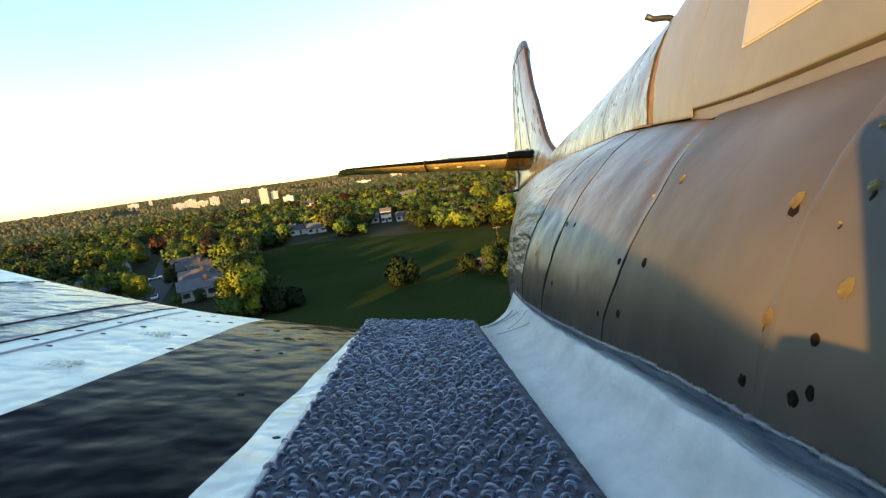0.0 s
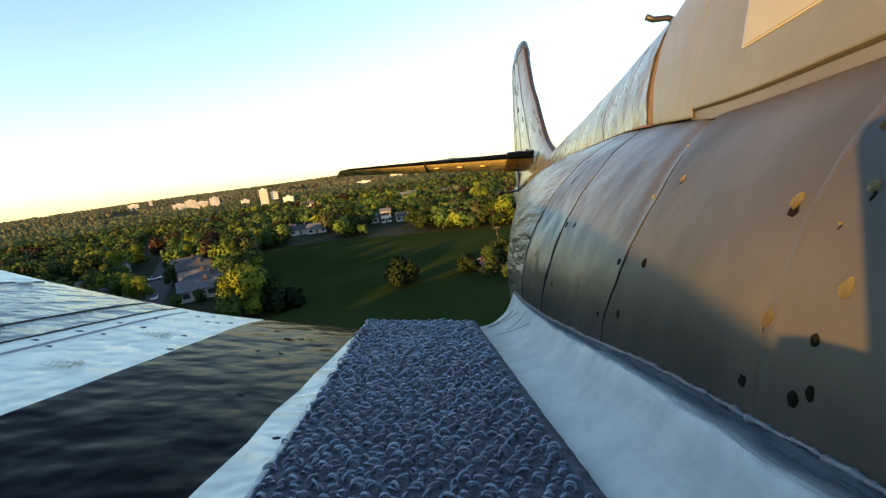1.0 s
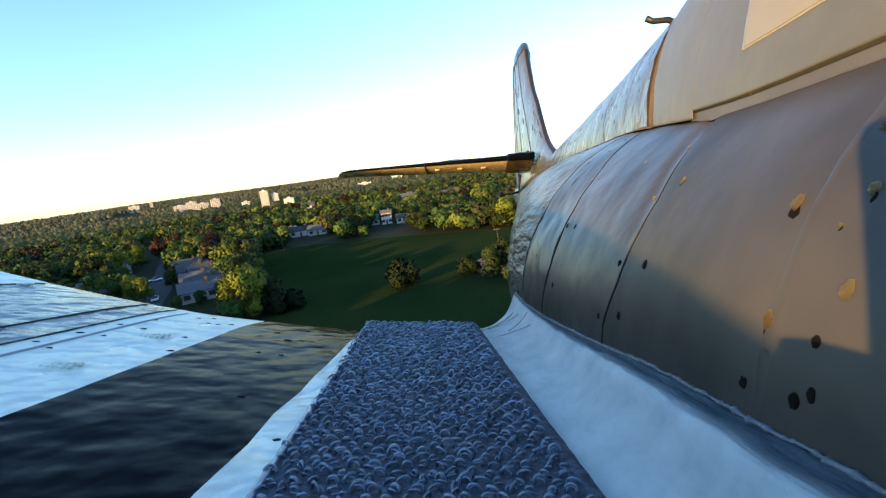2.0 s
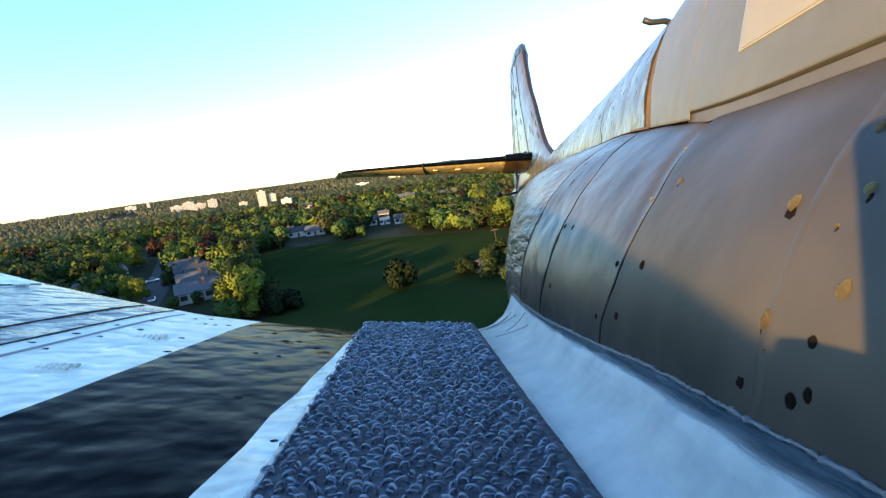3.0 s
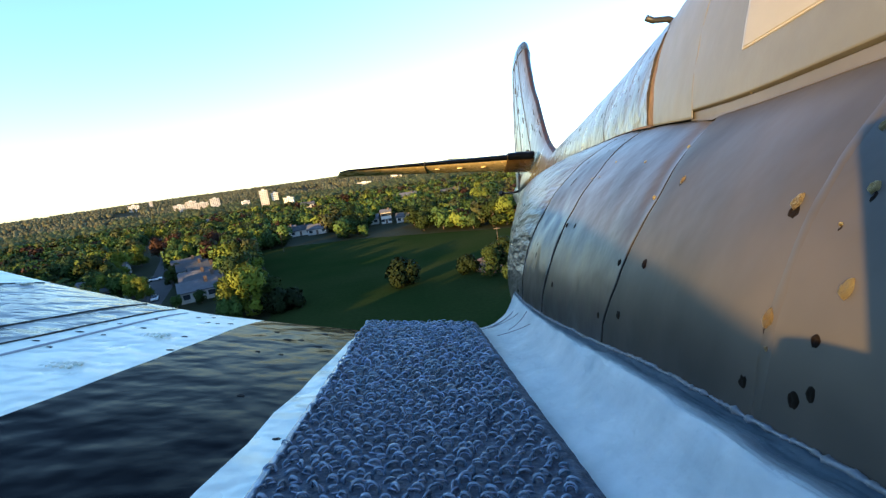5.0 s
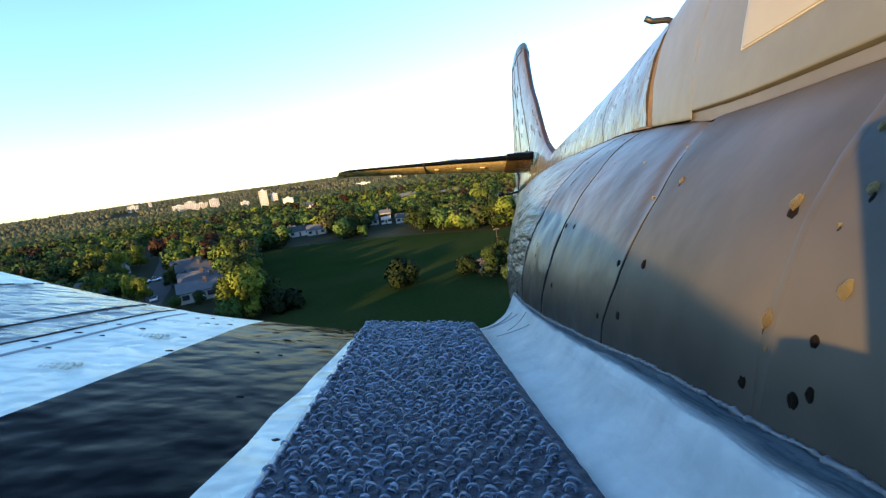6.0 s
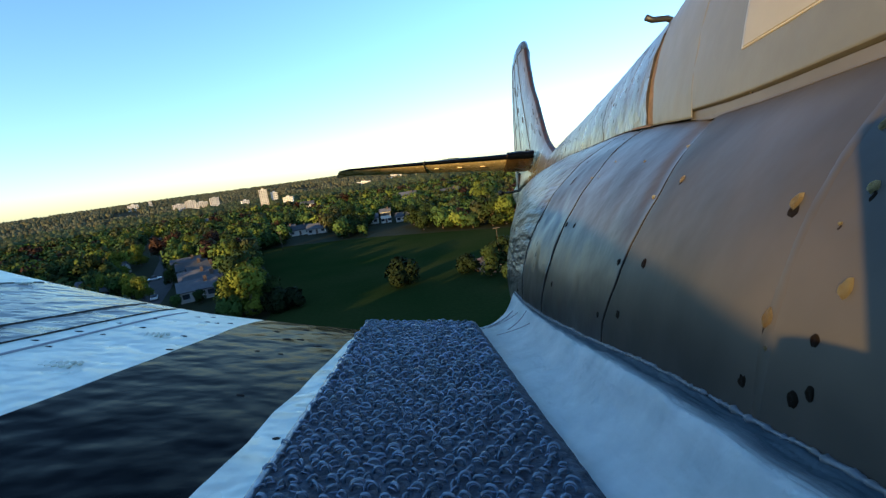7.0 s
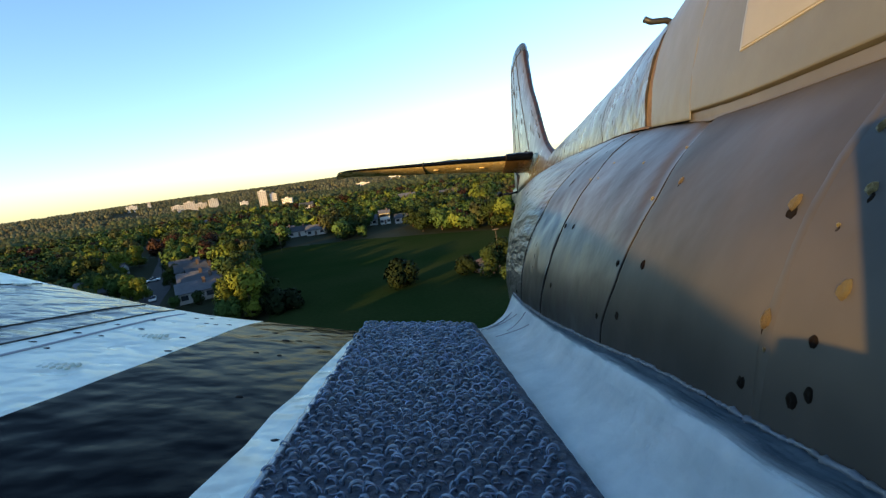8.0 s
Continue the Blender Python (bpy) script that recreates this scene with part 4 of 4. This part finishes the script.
for x, y, wide in ((-0.061, 0.066, 1.3), (-0.057, 0.064, 0.8), (-0.0605, 0.0735, 1.4), (-0.0565, 0.0735, 0.8), (-0.06, 0.082, 0.9), (-0.055, 0.081, 1.0), (-0.058, 0.089, 1.0), (-0.046, 0.0785, 1.1),
                   (-0.043, 0.0695, 1.3), (-0.049, 0.092, 1.0), (-0.047, 0.092, 0.9), (-0.045, 0.0935, 1.0), (-0.0535, 0.0965, 1.0), (-0.0245, 0.0535, 0.9), (-0.016, 0.0425, 0.9), (-0.0512, 0.0985, 0.9),
                   (-0.034, 0.09, 1.3), (-0.03, 0.0845, 1.5), (-0.031, 0.074, 0.8), (-0.027, 0.0735, 0.8), (-0.023, 0.081, 1.4), (-0.0275, 0.085, 1.2), (-0.0295, 0.095, 1.5), (-0.025, 0.0925, 1.4), (-0.0225, 0.0965, 1.6)):
    pit = stud(near_wing, Vector((x, y, on_wing(x, y) - 0.00002)), Vector((0, 0, 1)), 0.00036, mat=GROOVE, tall=0.5, name="dent")
    pit.matrix_basis = pit.matrix_basis @ Matrix.Diagonal((1.5 * wide, 0.9, 1, 1))


def vent_patch(x, y):
    """A small patch of raised dimples moulded into the wing."""
    bm = bmesh.new()
    for r in range(2):
        for c in range(6):
            q = Matrix.Translation((x - 0.0022 + 0.0009 * c + 0.0003 * r, y - 0.0006 + 0.0014 * r, on_wing(x, y))) @ Matrix.Diagonal((0.0003, 0.0005, 0.0003, 1))
            bmesh.ops.create_uvsphere(bm, u_segments=8, v_segments=6, radius=1, matrix=q)
    part("vent_patch", bm, WHITE, near_wing)


for x, y in ((-0.0502, 0.0573), (-0.0508, 0.0769), (-0.1, 0.104)):
    vent_patch(x, y)


# fillet between wing and fuselage, beside the tape
def tape_x(y, u):
    return -0.0117 - 0.055 * y + 0.0246 * u


def flank(y, z, out=0.0):
    """The skin's point at height z on the flank beside the camera."""
    return Vector((axis_x(y) - (half_width(y) + out) * math.sqrt(max(0.0, 1 - ((z - centre_z(y)) / half_height(y)) ** 2)), y, z))


lip_height = smooth_curve([(-0.03, -0.011), (0.03, -0.0114), (0.045, -0.0116), (0.055, -0.0122), (0.07, -0.0125), (0.086, -0.0122), (0.096, -0.0112), (0.1035, -0.01)])
ledge_width = smooth_curve([(-0.03, 0.0038), (0.03, 0.0035), (0.045, 0.0032), (0.0575, 0.0028), (0.07, 0.0021), (0.085, 0.0012), (0.1035, 0.0005)])


def fillet_course(y, u):
    """Across the fillet: a hollow slope up from the tape (u to 0.6), then a sagging ledge towards the fuselage."""
    edge = tape_x(y, 1) - 0.0001
    lower = Vector((edge, y, on_wing(edge, y) + 0.0004))
    lip = flank(y, lip_height(y), 0.0001)
    w = ledge_width(y) * (1 + 0.12 * noise.noise((y * 120, 3, 4)))
    rim = Vector((lip.x - w, y, lip.z - 0.0002))
    corner = Vector((rim.x - 0.0012 * (1 - w / 0.005), y, lower.z + 0.0005 + 0.22 * w))
    if u <= 0.6:
        k = u / 0.6
        p = lower * (1 - k) ** 2 + corner * 2 * k * (1 - k) + rim * k * k
    else:
        k = (u - 0.6) / 0.4
        p = rim.lerp(lip, k)
        p.z += w * (0.1 * math.sin(math.pi * min(1.0, k * 1.6)) * (1 - k) - 0.12 * math.sin(math.pi * k) ** 2)
    return p


def fillet_point(y, u):
    """The course across the fillet with its corners softened."""
    reach = min(0.11, u, 1 - u)
    return sum((fillet_course(y, u + reach * q) for q in (-1, -0.6, -0.3, 0, 0.3, 0.6, 1)), Vector((0, 0, 0))) / 7


def ledge_shade(i, j):
    """Painted shade: the fillet's colour darkens to blue-grey towards the fuselage, with an uneven border."""
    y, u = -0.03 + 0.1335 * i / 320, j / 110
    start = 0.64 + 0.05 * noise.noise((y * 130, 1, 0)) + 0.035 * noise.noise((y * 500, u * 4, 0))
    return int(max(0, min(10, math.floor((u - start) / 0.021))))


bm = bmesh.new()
grid_faces(bm, [[fillet_point(y, u) + Vector((0, 0, 0.0002 * noise.noise((y * 260, u * 9, 1)) + 0.00008 * noise.noise((y * 900, u * 30, 2)))) for u in spread(0, 1, 110)] for y in spread(-0.03, 0.1035, 320)], mats=ledge_shade)
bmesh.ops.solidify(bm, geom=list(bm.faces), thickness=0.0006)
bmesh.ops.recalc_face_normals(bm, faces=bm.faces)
part("wing_fillet", bm, [FOAM] + SHADE_TONES, aircraft, "soft white foam fillet with painted blue-grey shade along the fuselage")
# crumbled bead of glue where the fillet meets the fuselage
bm = bmesh.new()
rows = []
for y in spread(-0.03, 0.1035, 900):
    c = flank(y, lip_height(y) + 0.0001 + 0.00022 * noise.noise((y * 420, 1, 4)), 0.0001)
    r = 0.00018 * (1 + 0.9 * noise.noise((y * 1300, 5, 1)) + 0.9 * noise.noise((y * 3100, 2, 6)) + 0.6 * noise.noise((y * 250, 2, 9)))
    rows.append([c + Vector((-math.cos(a) * r * 1.1, 0, math.sin(a) * r * (1 + 0.4 * noise.noise((y * 1500, a, 3))))) for a in (2 * math.pi * k / 10 for k in range(10))])
made = grid_faces(bm, rows, True)
bm.faces.new(made[-1])
bm.faces.new(list(reversed(made[0])))
bmesh.ops.recalc_face_normals(bm, faces=bm.faces)
part("glue_bead", bm, GLUE, aircraft, "pale crumbled bead of glue with a ragged edge")
# stray glue threads at the rear end of the fillet
rnd = random.Random(8)
for k in range(5):
    y0, u0 = 0.0985 - 0.0035 * k * rnd.random(), 0.05 + 0.1 * k * rnd.random()
    bm = bmesh.new()
    tube(bm, [fillet_point(y0 - 0.004 * q * (k % 2), min(0.6, u0 + 0.35 * q)) + Vector((0, 0, 0.00025 + 0.0003 * math.sin(3 * q))) for q in spread(0, 1, 6)], 0.00009, 5)
    part("glue_thread", bm, FLAP_GAP, aircraft)
# tail: fin, rudder and stabilisers as thick rounded sections
def lofted(stations, shape="foil", n=12, boot=False, cap=999):
    """A tail surface through stations of (leading point, chord, thickness, aft axis, thickness axis). A front part keeps its thickness to the hinge, a rear part starts with it."""
    depth = {"foil": lambda u: math.sqrt(u) * (1 - u) * 2.2 + 0.04,
             "front": lambda u: math.sqrt(u) * (1 - 0.45 * u) * 1.35,
             "rear": lambda u: min(1.0, math.sqrt(u * 12)) * (1 - u) * 0.78 + 0.05}[shape]
    bm = bmesh.new()
    rows = []
    for lead, chord, thick, aft, across in stations:
        row = []
        for k in range(2 * n):
            a = math.pi * k / n
            u = (1 - math.cos(a)) / 2
            row.append(lead + aft * chord * u + across * thick * depth(u) * (1 if k <= n else -1))
        rows.append(row)
    made = grid_faces(bm, rows, True, (lambda i, j: 2 if i >= cap else 1 if j < (5 if cap > 900 else 3) or j >= 2 * n - (2 if cap > 900 else 1) else 0) if boot else None)
    bm.faces.new(made[-1])
    bm.faces.new(list(reversed(made[0])))
    bmesh.ops.recalc_face_normals(bm, faces=bm.faces)
    return bm


def seam(station, shape, name, parent, u0=0.0, u1=1.0):
    """A dark moulded line round one station of a tail surface."""
    lead, chord, thick, aft, across = station
    depth = {"front": lambda u: math.sqrt(u) * (1 - 0.45 * u) * 1.35}[shape]
    us = spread(u0, u1, 14)
    pts = [lead + aft * chord * u + across * thick * depth(u) for u in reversed(us)] + [lead + aft * chord * u - across * thick * depth(u) for u in us[1:]]
    bm = bmesh.new()
    tube(bm, pts, 0.0006, 6)
    part(name, bm, GROOVE, parent)


SIDE = Vector((1, -0.067, 0)).normalized()
fin_lead = smooth_curve([(0.05, 0.29), (0.0766, 0.34), (0.0867, 0.362), (0.105, 0.388), (0.122, 0.408), (0.15, 0.44), (0.1737, 0.47), (0.2, 0.495), (0.227, 0.52), (0.248, 0.536), (0.258, 0.55), (0.264, 0.575)])
fin_trail = smooth_curve([(0.03, 0.59), (0.1, 0.645), (0.18, 0.658), (0.235, 0.655), (0.252, 0.647), (0.26, 0.632), (0.264, 0.612)])
HINGE = 0.62
stations, rudder = [], []
for z in spread(0.06, 0.264, 26):
    y0, y1 = fin_lead(z), fin_trail(z)
    yh = min(y0 + (y1 - y0) * HINGE, y1)
    fat = 0.0117 * (1 - 0.5 * max(0, (z - 0.25) / 0.018) ** 2) + 0.006 * max(0, 1 - (z - 0.06) / 0.05) ** 2
    stations.append((Vector((axis_x(y0), y0, z)), (yh - y0) * 1.02, fat * 1.0, Vector((0.067, 1, 0)).normalized(), SIDE))
for z in spread(0.028, 0.264, 26):
    y0, y1 = fin_lead(max(z, 0.075)), fin_trail(z)
    yh = min(y0 + (y1 - y0) * HINGE, y1)
    rudder.append((Vector((axis_x(yh + 0.002), yh + 0.002, z)), y1 - yh, 0.0124 * (1 - 0.5 * max(0, (z - 0.25) / 0.018) ** 2), Vector((0.067, 1, 0)).normalized(), SIDE))
fin = part("fin", lofted(stations, "front", boot=True, cap=23), [SILVER_TAIL, CHIPPED, TIP_GREY], aircraft, "bright silver tail fin with a chipped dark leading edge")
part("rudder", lofted(rudder, "rear"), SILVER_TAIL, fin)
seam(stations[23], "front", "tip_seam", fin)
# moulded panel lines and short stencil marks on the flank of the fin
def fin_flank(z, u):
    lead, chord, thick, aft, across = min(stations, key=lambda q: abs(q[0].z - z))
    return lead + aft * chord * u - across * (thick * math.sqrt(u) * (1 - 0.45 * u) * 1.35 + 0.0002)


for u, z0, z1 in ((0.3, 0.09, 0.25), (0.62, 0.1, 0.24), (0.88, 0.12, 0.25)):
    bm = bmesh.new()
    tube(bm, [fin_flank(z, u) for z in spread(z0, z1, 16)], 0.0003, 5)
    part("panel_line", bm, GROOVE, fin)
for z, u in ((0.235, 0.42), (0.222, 0.5), (0.205, 0.72), (0.192, 0.44), (0.185, 0.5), (0.16, 0.55), (0.15, 0.75), (0.14, 0.4)):
    bm = bmesh.new()
    tube(bm, [fin_flank(z, u), fin_flank(z + 0.006, u)], 0.0004, 5)
    part("stencil_mark", bm, PLASTIC, fin)
rnd = random.Random(31)
for _ in range(20):
    z, u = rnd.uniform(0.1, 0.24), 0.04 + 0.9 * rnd.random() ** 2.2
    bm = bmesh.new()
    tube(bm, [fin_flank(z, u), fin_flank(z + 0.003, u + 0.004), fin_flank(z + rnd.uniform(0.004, 0.008), u)], rnd.uniform(0.00015, 0.0003), 5)
    part("paint_chip", bm, GROOVE, fin)
# moulded root fairing line on the flank of the fin
bm = bmesh.new()
arc = []
for k in range(13):
    a = math.pi * k / 12
    y = 0.445 + 0.05 * math.cos(a)
    arc.append(Vector((axis_x(y) - 0.0128, y, 0.084 + 0.011 * math.sin(a))))
tube(bm, arc, 0.0008, 6)
part("root_fairing_line", bm, GROOVE, fin)


def stabiliser(sign):
    stations, moving = [], []
    for k in spread(0, 1, 18):
        span = 0.012 + 0.19 * k
        centre_y = 0.372 + 0.05 * k + (0.03 * max(0, (k - 0.9) / 0.1) ** 2)
        chord = (0.08 - 0.042 * k) * math.sqrt(max(0.02, 1 - max(0, (k - 0.85) / 0.16) ** 2))
        lead = Vector((axis_x(centre_y) + sign * span, centre_y, 0.0798 - 0.0058 * k))
        slope = Vector((0.067, 1, 0.028 + 0.006 * k)).normalized()
        fat = (0.0074 - 0.0052 * k) * math.sqrt(1 - 0.9 * k ** 10)
        up = Vector((0, -0.028 - 0.006 * k, 1)).normalized()
        stations.append((lead, chord * 0.62, fat, slope, up))
        moving.append((lead + slope * chord * 0.625, chord * 0.375, fat * 0.8, slope, up))
    ob = part("stabiliser", lofted(stations, "front", boot=True), [TAILPLANE, BLACK], aircraft, "pale silver tailplane half with a dark leading edge")
    part("elevator", lofted(moving, "rear"), TAILPLANE, ob)
    seam(stations[9], "front", "hinge_seam", ob)
    sleeve = [(lead - slope * 0.003 + Vector((sign * d, 0, 0)), chord * 1.1, thick * grow, slope, up) for (lead, chord, thick, slope, up), d, grow in
              ((stations[0], 0.0, 1.25), (stations[1], -0.006, 1.3), (stations[1], 0.0, 1.3), (stations[2], 0.0, 1.25), (stations[2], 0.001, 1.0))]
    part("root_sleeve", lofted(sleeve, "front", boot=True), [BRONZE_DARK, BLACK], ob, "dark glossy bronze root sleeve")
    for k in (1, 4, 6, 8):
        lead, chord, thick, slope, up = stations[k]
        bm = bmesh.new()
        box(bm, -0.0022, 0.0022, -0.002, 0.002, -0.0004, 0.0012, 0.0003)
        bmesh.ops.translate(bm, verts=bm.verts, vec=lead + slope * chord * 0.4 - up * thick * 0.72)
        part("hinge_tab", bm, TAILPLANE, ob)
    return ob


stabiliser(-1)
stabiliser(1)
# rudder horn with its ball link
bm = bmesh.new()
tube(bm, [(0.0855, 0.49, 0.0655), (0.075, 0.49, 0.0625), (0.066, 0.49, 0.0622)], 0.0012, 8)
horn = part("control_horn", bm, PLASTIC, aircraft, "small black control horn with a ball link")
bm = bmesh.new()
bmesh.ops.create_uvsphere(bm, u_segments=12, v_segments=8, radius=0.003, matrix=Matrix.Translation((0.064, 0.49, 0.0622)))
part("ball_link", bm, PLASTIC, horn)
bm = bmesh.new()
tube(bm, [(0.0845, 0.49, 0.064), (0.084, 0.49, 0.072), (0.084, 0.49, 0.084)], 0.0014, 8)
part("horn_post", bm, PLASTIC, horn)

# ---------------------------------------------------------------- hook-and-loop tape on the wing root
tape = thing("loop_tape", CRAFT, "strip of grey hook-and-loop tape stuck on the wing root", "tape")
TAPE_END = 0.1015


def tape_top(y):
    return -0.0171 + 0.0005 * max(0.0, (y - 0.05) / 0.05)


bm = bmesh.new()
rows = [[(tape_x(y, 0), y, on_wing(0, y) - 0.0001), (tape_x(y, 0), y, tape_top(y)), (tape_x(y, 1), y, tape_top(y)), (tape_x(y, 1), y, on_wing(0, y) - 0.0001)] for y in spread(-0.03, TAPE_END, 40)]
made = grid_faces(bm, rows)
bm.faces.new(made[-1])
bm.faces.new(list(reversed(made[0])))
bmesh.ops.recalc_face_normals(bm, faces=bm.faces)
part("backing", bm, BACKING, tape, "dark woven backing", smooth=False)
rnd = random.Random(3)
for u, yarn in ((0.004, YARN), (0.996, BACKING)):
    bm = bmesh.new()
    tube(bm, [(tape_x(y, u) + rnd.gauss(0, 0.00005), y, tape_top(y) + (0.0001 if u < 0.5 else -0.0003)) for y in spread(-0.03, TAPE_END, 90)], 0.00035 if u < 0.5 else 0.0003, 5)
    part("selvedge", bm, yarn, tape, "corded woven edge")
bm = bmesh.new()
rows = [[(tape_x(y, u), y, tape_top(y) + h + 0.00006 * noise.noise((y * 500, u * 50, 1))) for u, h in ((0.945, -0.0002), (0.95, 0.00018), (0.962, 0.00024), (0.978, 0.0002), (0.988, 0.0001), (0.994, -0.0002))] for y in spread(-0.03, TAPE_END, 160)]
grid_faces(bm, rows)
bmesh.ops.recalc_face_normals(bm, faces=bm.faces)
part("edge_band", bm, BACKING, tape, "flat blue-grey woven edge band")


def loop_mesh(seed):
    """One tuft: a flat arched loop across the tape with a few thin strands, leaning over."""
    rnd = random.Random(seed)
    bm = bmesh.new()
    lean, wide, tall = rnd.uniform(-0.3, 0.1), rnd.uniform(0.34, 0.46), rnd.uniform(0.5, 0.78)
    for strand in range(2):
        off, low = (0.0, 0.22)[strand] * rnd.choice((-1, 1)), (0.0, -0.3)[strand] + rnd.uniform(-0.08, 0.08)
        w, shift, twist = wide * rnd.uniform(0.85, 1.15), rnd.uniform(-0.14, 0.14), rnd.uniform(-0.4, 0.4)
        pts = []
        for k in range(8):
            a = math.pi * (k / 7)
            x, z = w * math.cos(a) * (1 + 0.25 * math.sin(a)) + shift, (tall + low) * math.sin(a) ** 0.7
            side = off * (0.4 + 0.9 * math.sin(a))
            pts.append(Vector((x * math.cos(twist) - side * math.sin(twist), x * math.sin(twist) + side * math.cos(twist) + lean * z, z - 0.1)) * 0.001)
        tube(bm, pts, (0.00011 if strand == 0 else 0.00007) * rnd.uniform(0.85, 1.2), 5)
    return bm


loops = []
for seed in range(10):
    bm = loop_mesh(seed)
    me = bpy.data.meshes.new("loop")
    bm.to_mesh(me)
    bm.free()
    me.shade_smooth()
    me.materials.append(YARN)
    loops.append(me)
rnd = random.Random(21)
joined_v, joined_f = [], []
singles = 0
row_index = 0
y = 0.022
while y < TAPE_END - 0.0003:
    fluffed = max(0.0, min(1.0, (y - 0.045) / 0.03))      # the pile is worn flat near the camera and stands up towards the end
    columns = 17 - round(3 * fluffed)
    for c in range(columns):
        u = 0.955 * (c + 0.5 + (0.25 if row_index % 2 else -0.25)) / columns
        spot = Vector((tape_x(y, u) + rnd.gauss(0, 0.0001), y + rnd.gauss(0, 0.0001), tape_top(y)))
        me = rnd.choice(loops)
        tip = (u - 0.5) * 1.0 * (abs(u - 0.5) * 2) ** 4
        turn = Euler((rnd.gauss(0, 0.16), tip + rnd.gauss(0, 0.16), rnd.gauss(0, 0.35))).to_matrix().to_4x4()
        m = Matrix.Translation(spot) @ turn @ Matrix.Scale(rnd.uniform(0.82, 1.18) * (1 + 0.35 * fluffed), 4)
        if y > 0.027 and singles < 300:
            ob = new("loop", me)
            ob.parent = tape
            ob.matrix_basis = m
            singles += 1
        else:
            i = len(joined_v)
            joined_v += [tuple(m @ v.co) for v in me.vertices]
            joined_f += [tuple(i + k for k in p.vertices) for p in me.polygons]
    y += 0.00118 * (1 + 0.3 * fluffed)
    row_index += 1
me = bpy.data.meshes.new("pile_fabric")
me.from_pydata(joined_v, [], joined_f)
me.shade_smooth()
me.materials.append(YARN)
pile = new("pile_fabric", me)
pile.parent = tape
tagged(pile, kind="stuff")

# ---------------------------------------------------------------- the small camera that films, seen by its shadow on the fuselage
bm = bmesh.new()
box(bm, -0.0026, 0.014, -0.032, -0.0052, -0.0164, 0.0052, 0.0022)
onboard = mesh_object("onboard_camera", bm, PLASTIC)
onboard.matrix_world = CRAFT
tagged(onboard, "small black onboard camera standing on the loop tape", "camera")
# unseen block, added to cast the flat-topped shadow low on the fuselage
bm = bmesh.new()
box(bm, -0.003, 0.013, -0.036, 0.0, -0.0164, -0.0082, 0.0012)
part("mounting_block", bm, PLASTIC, onboard)
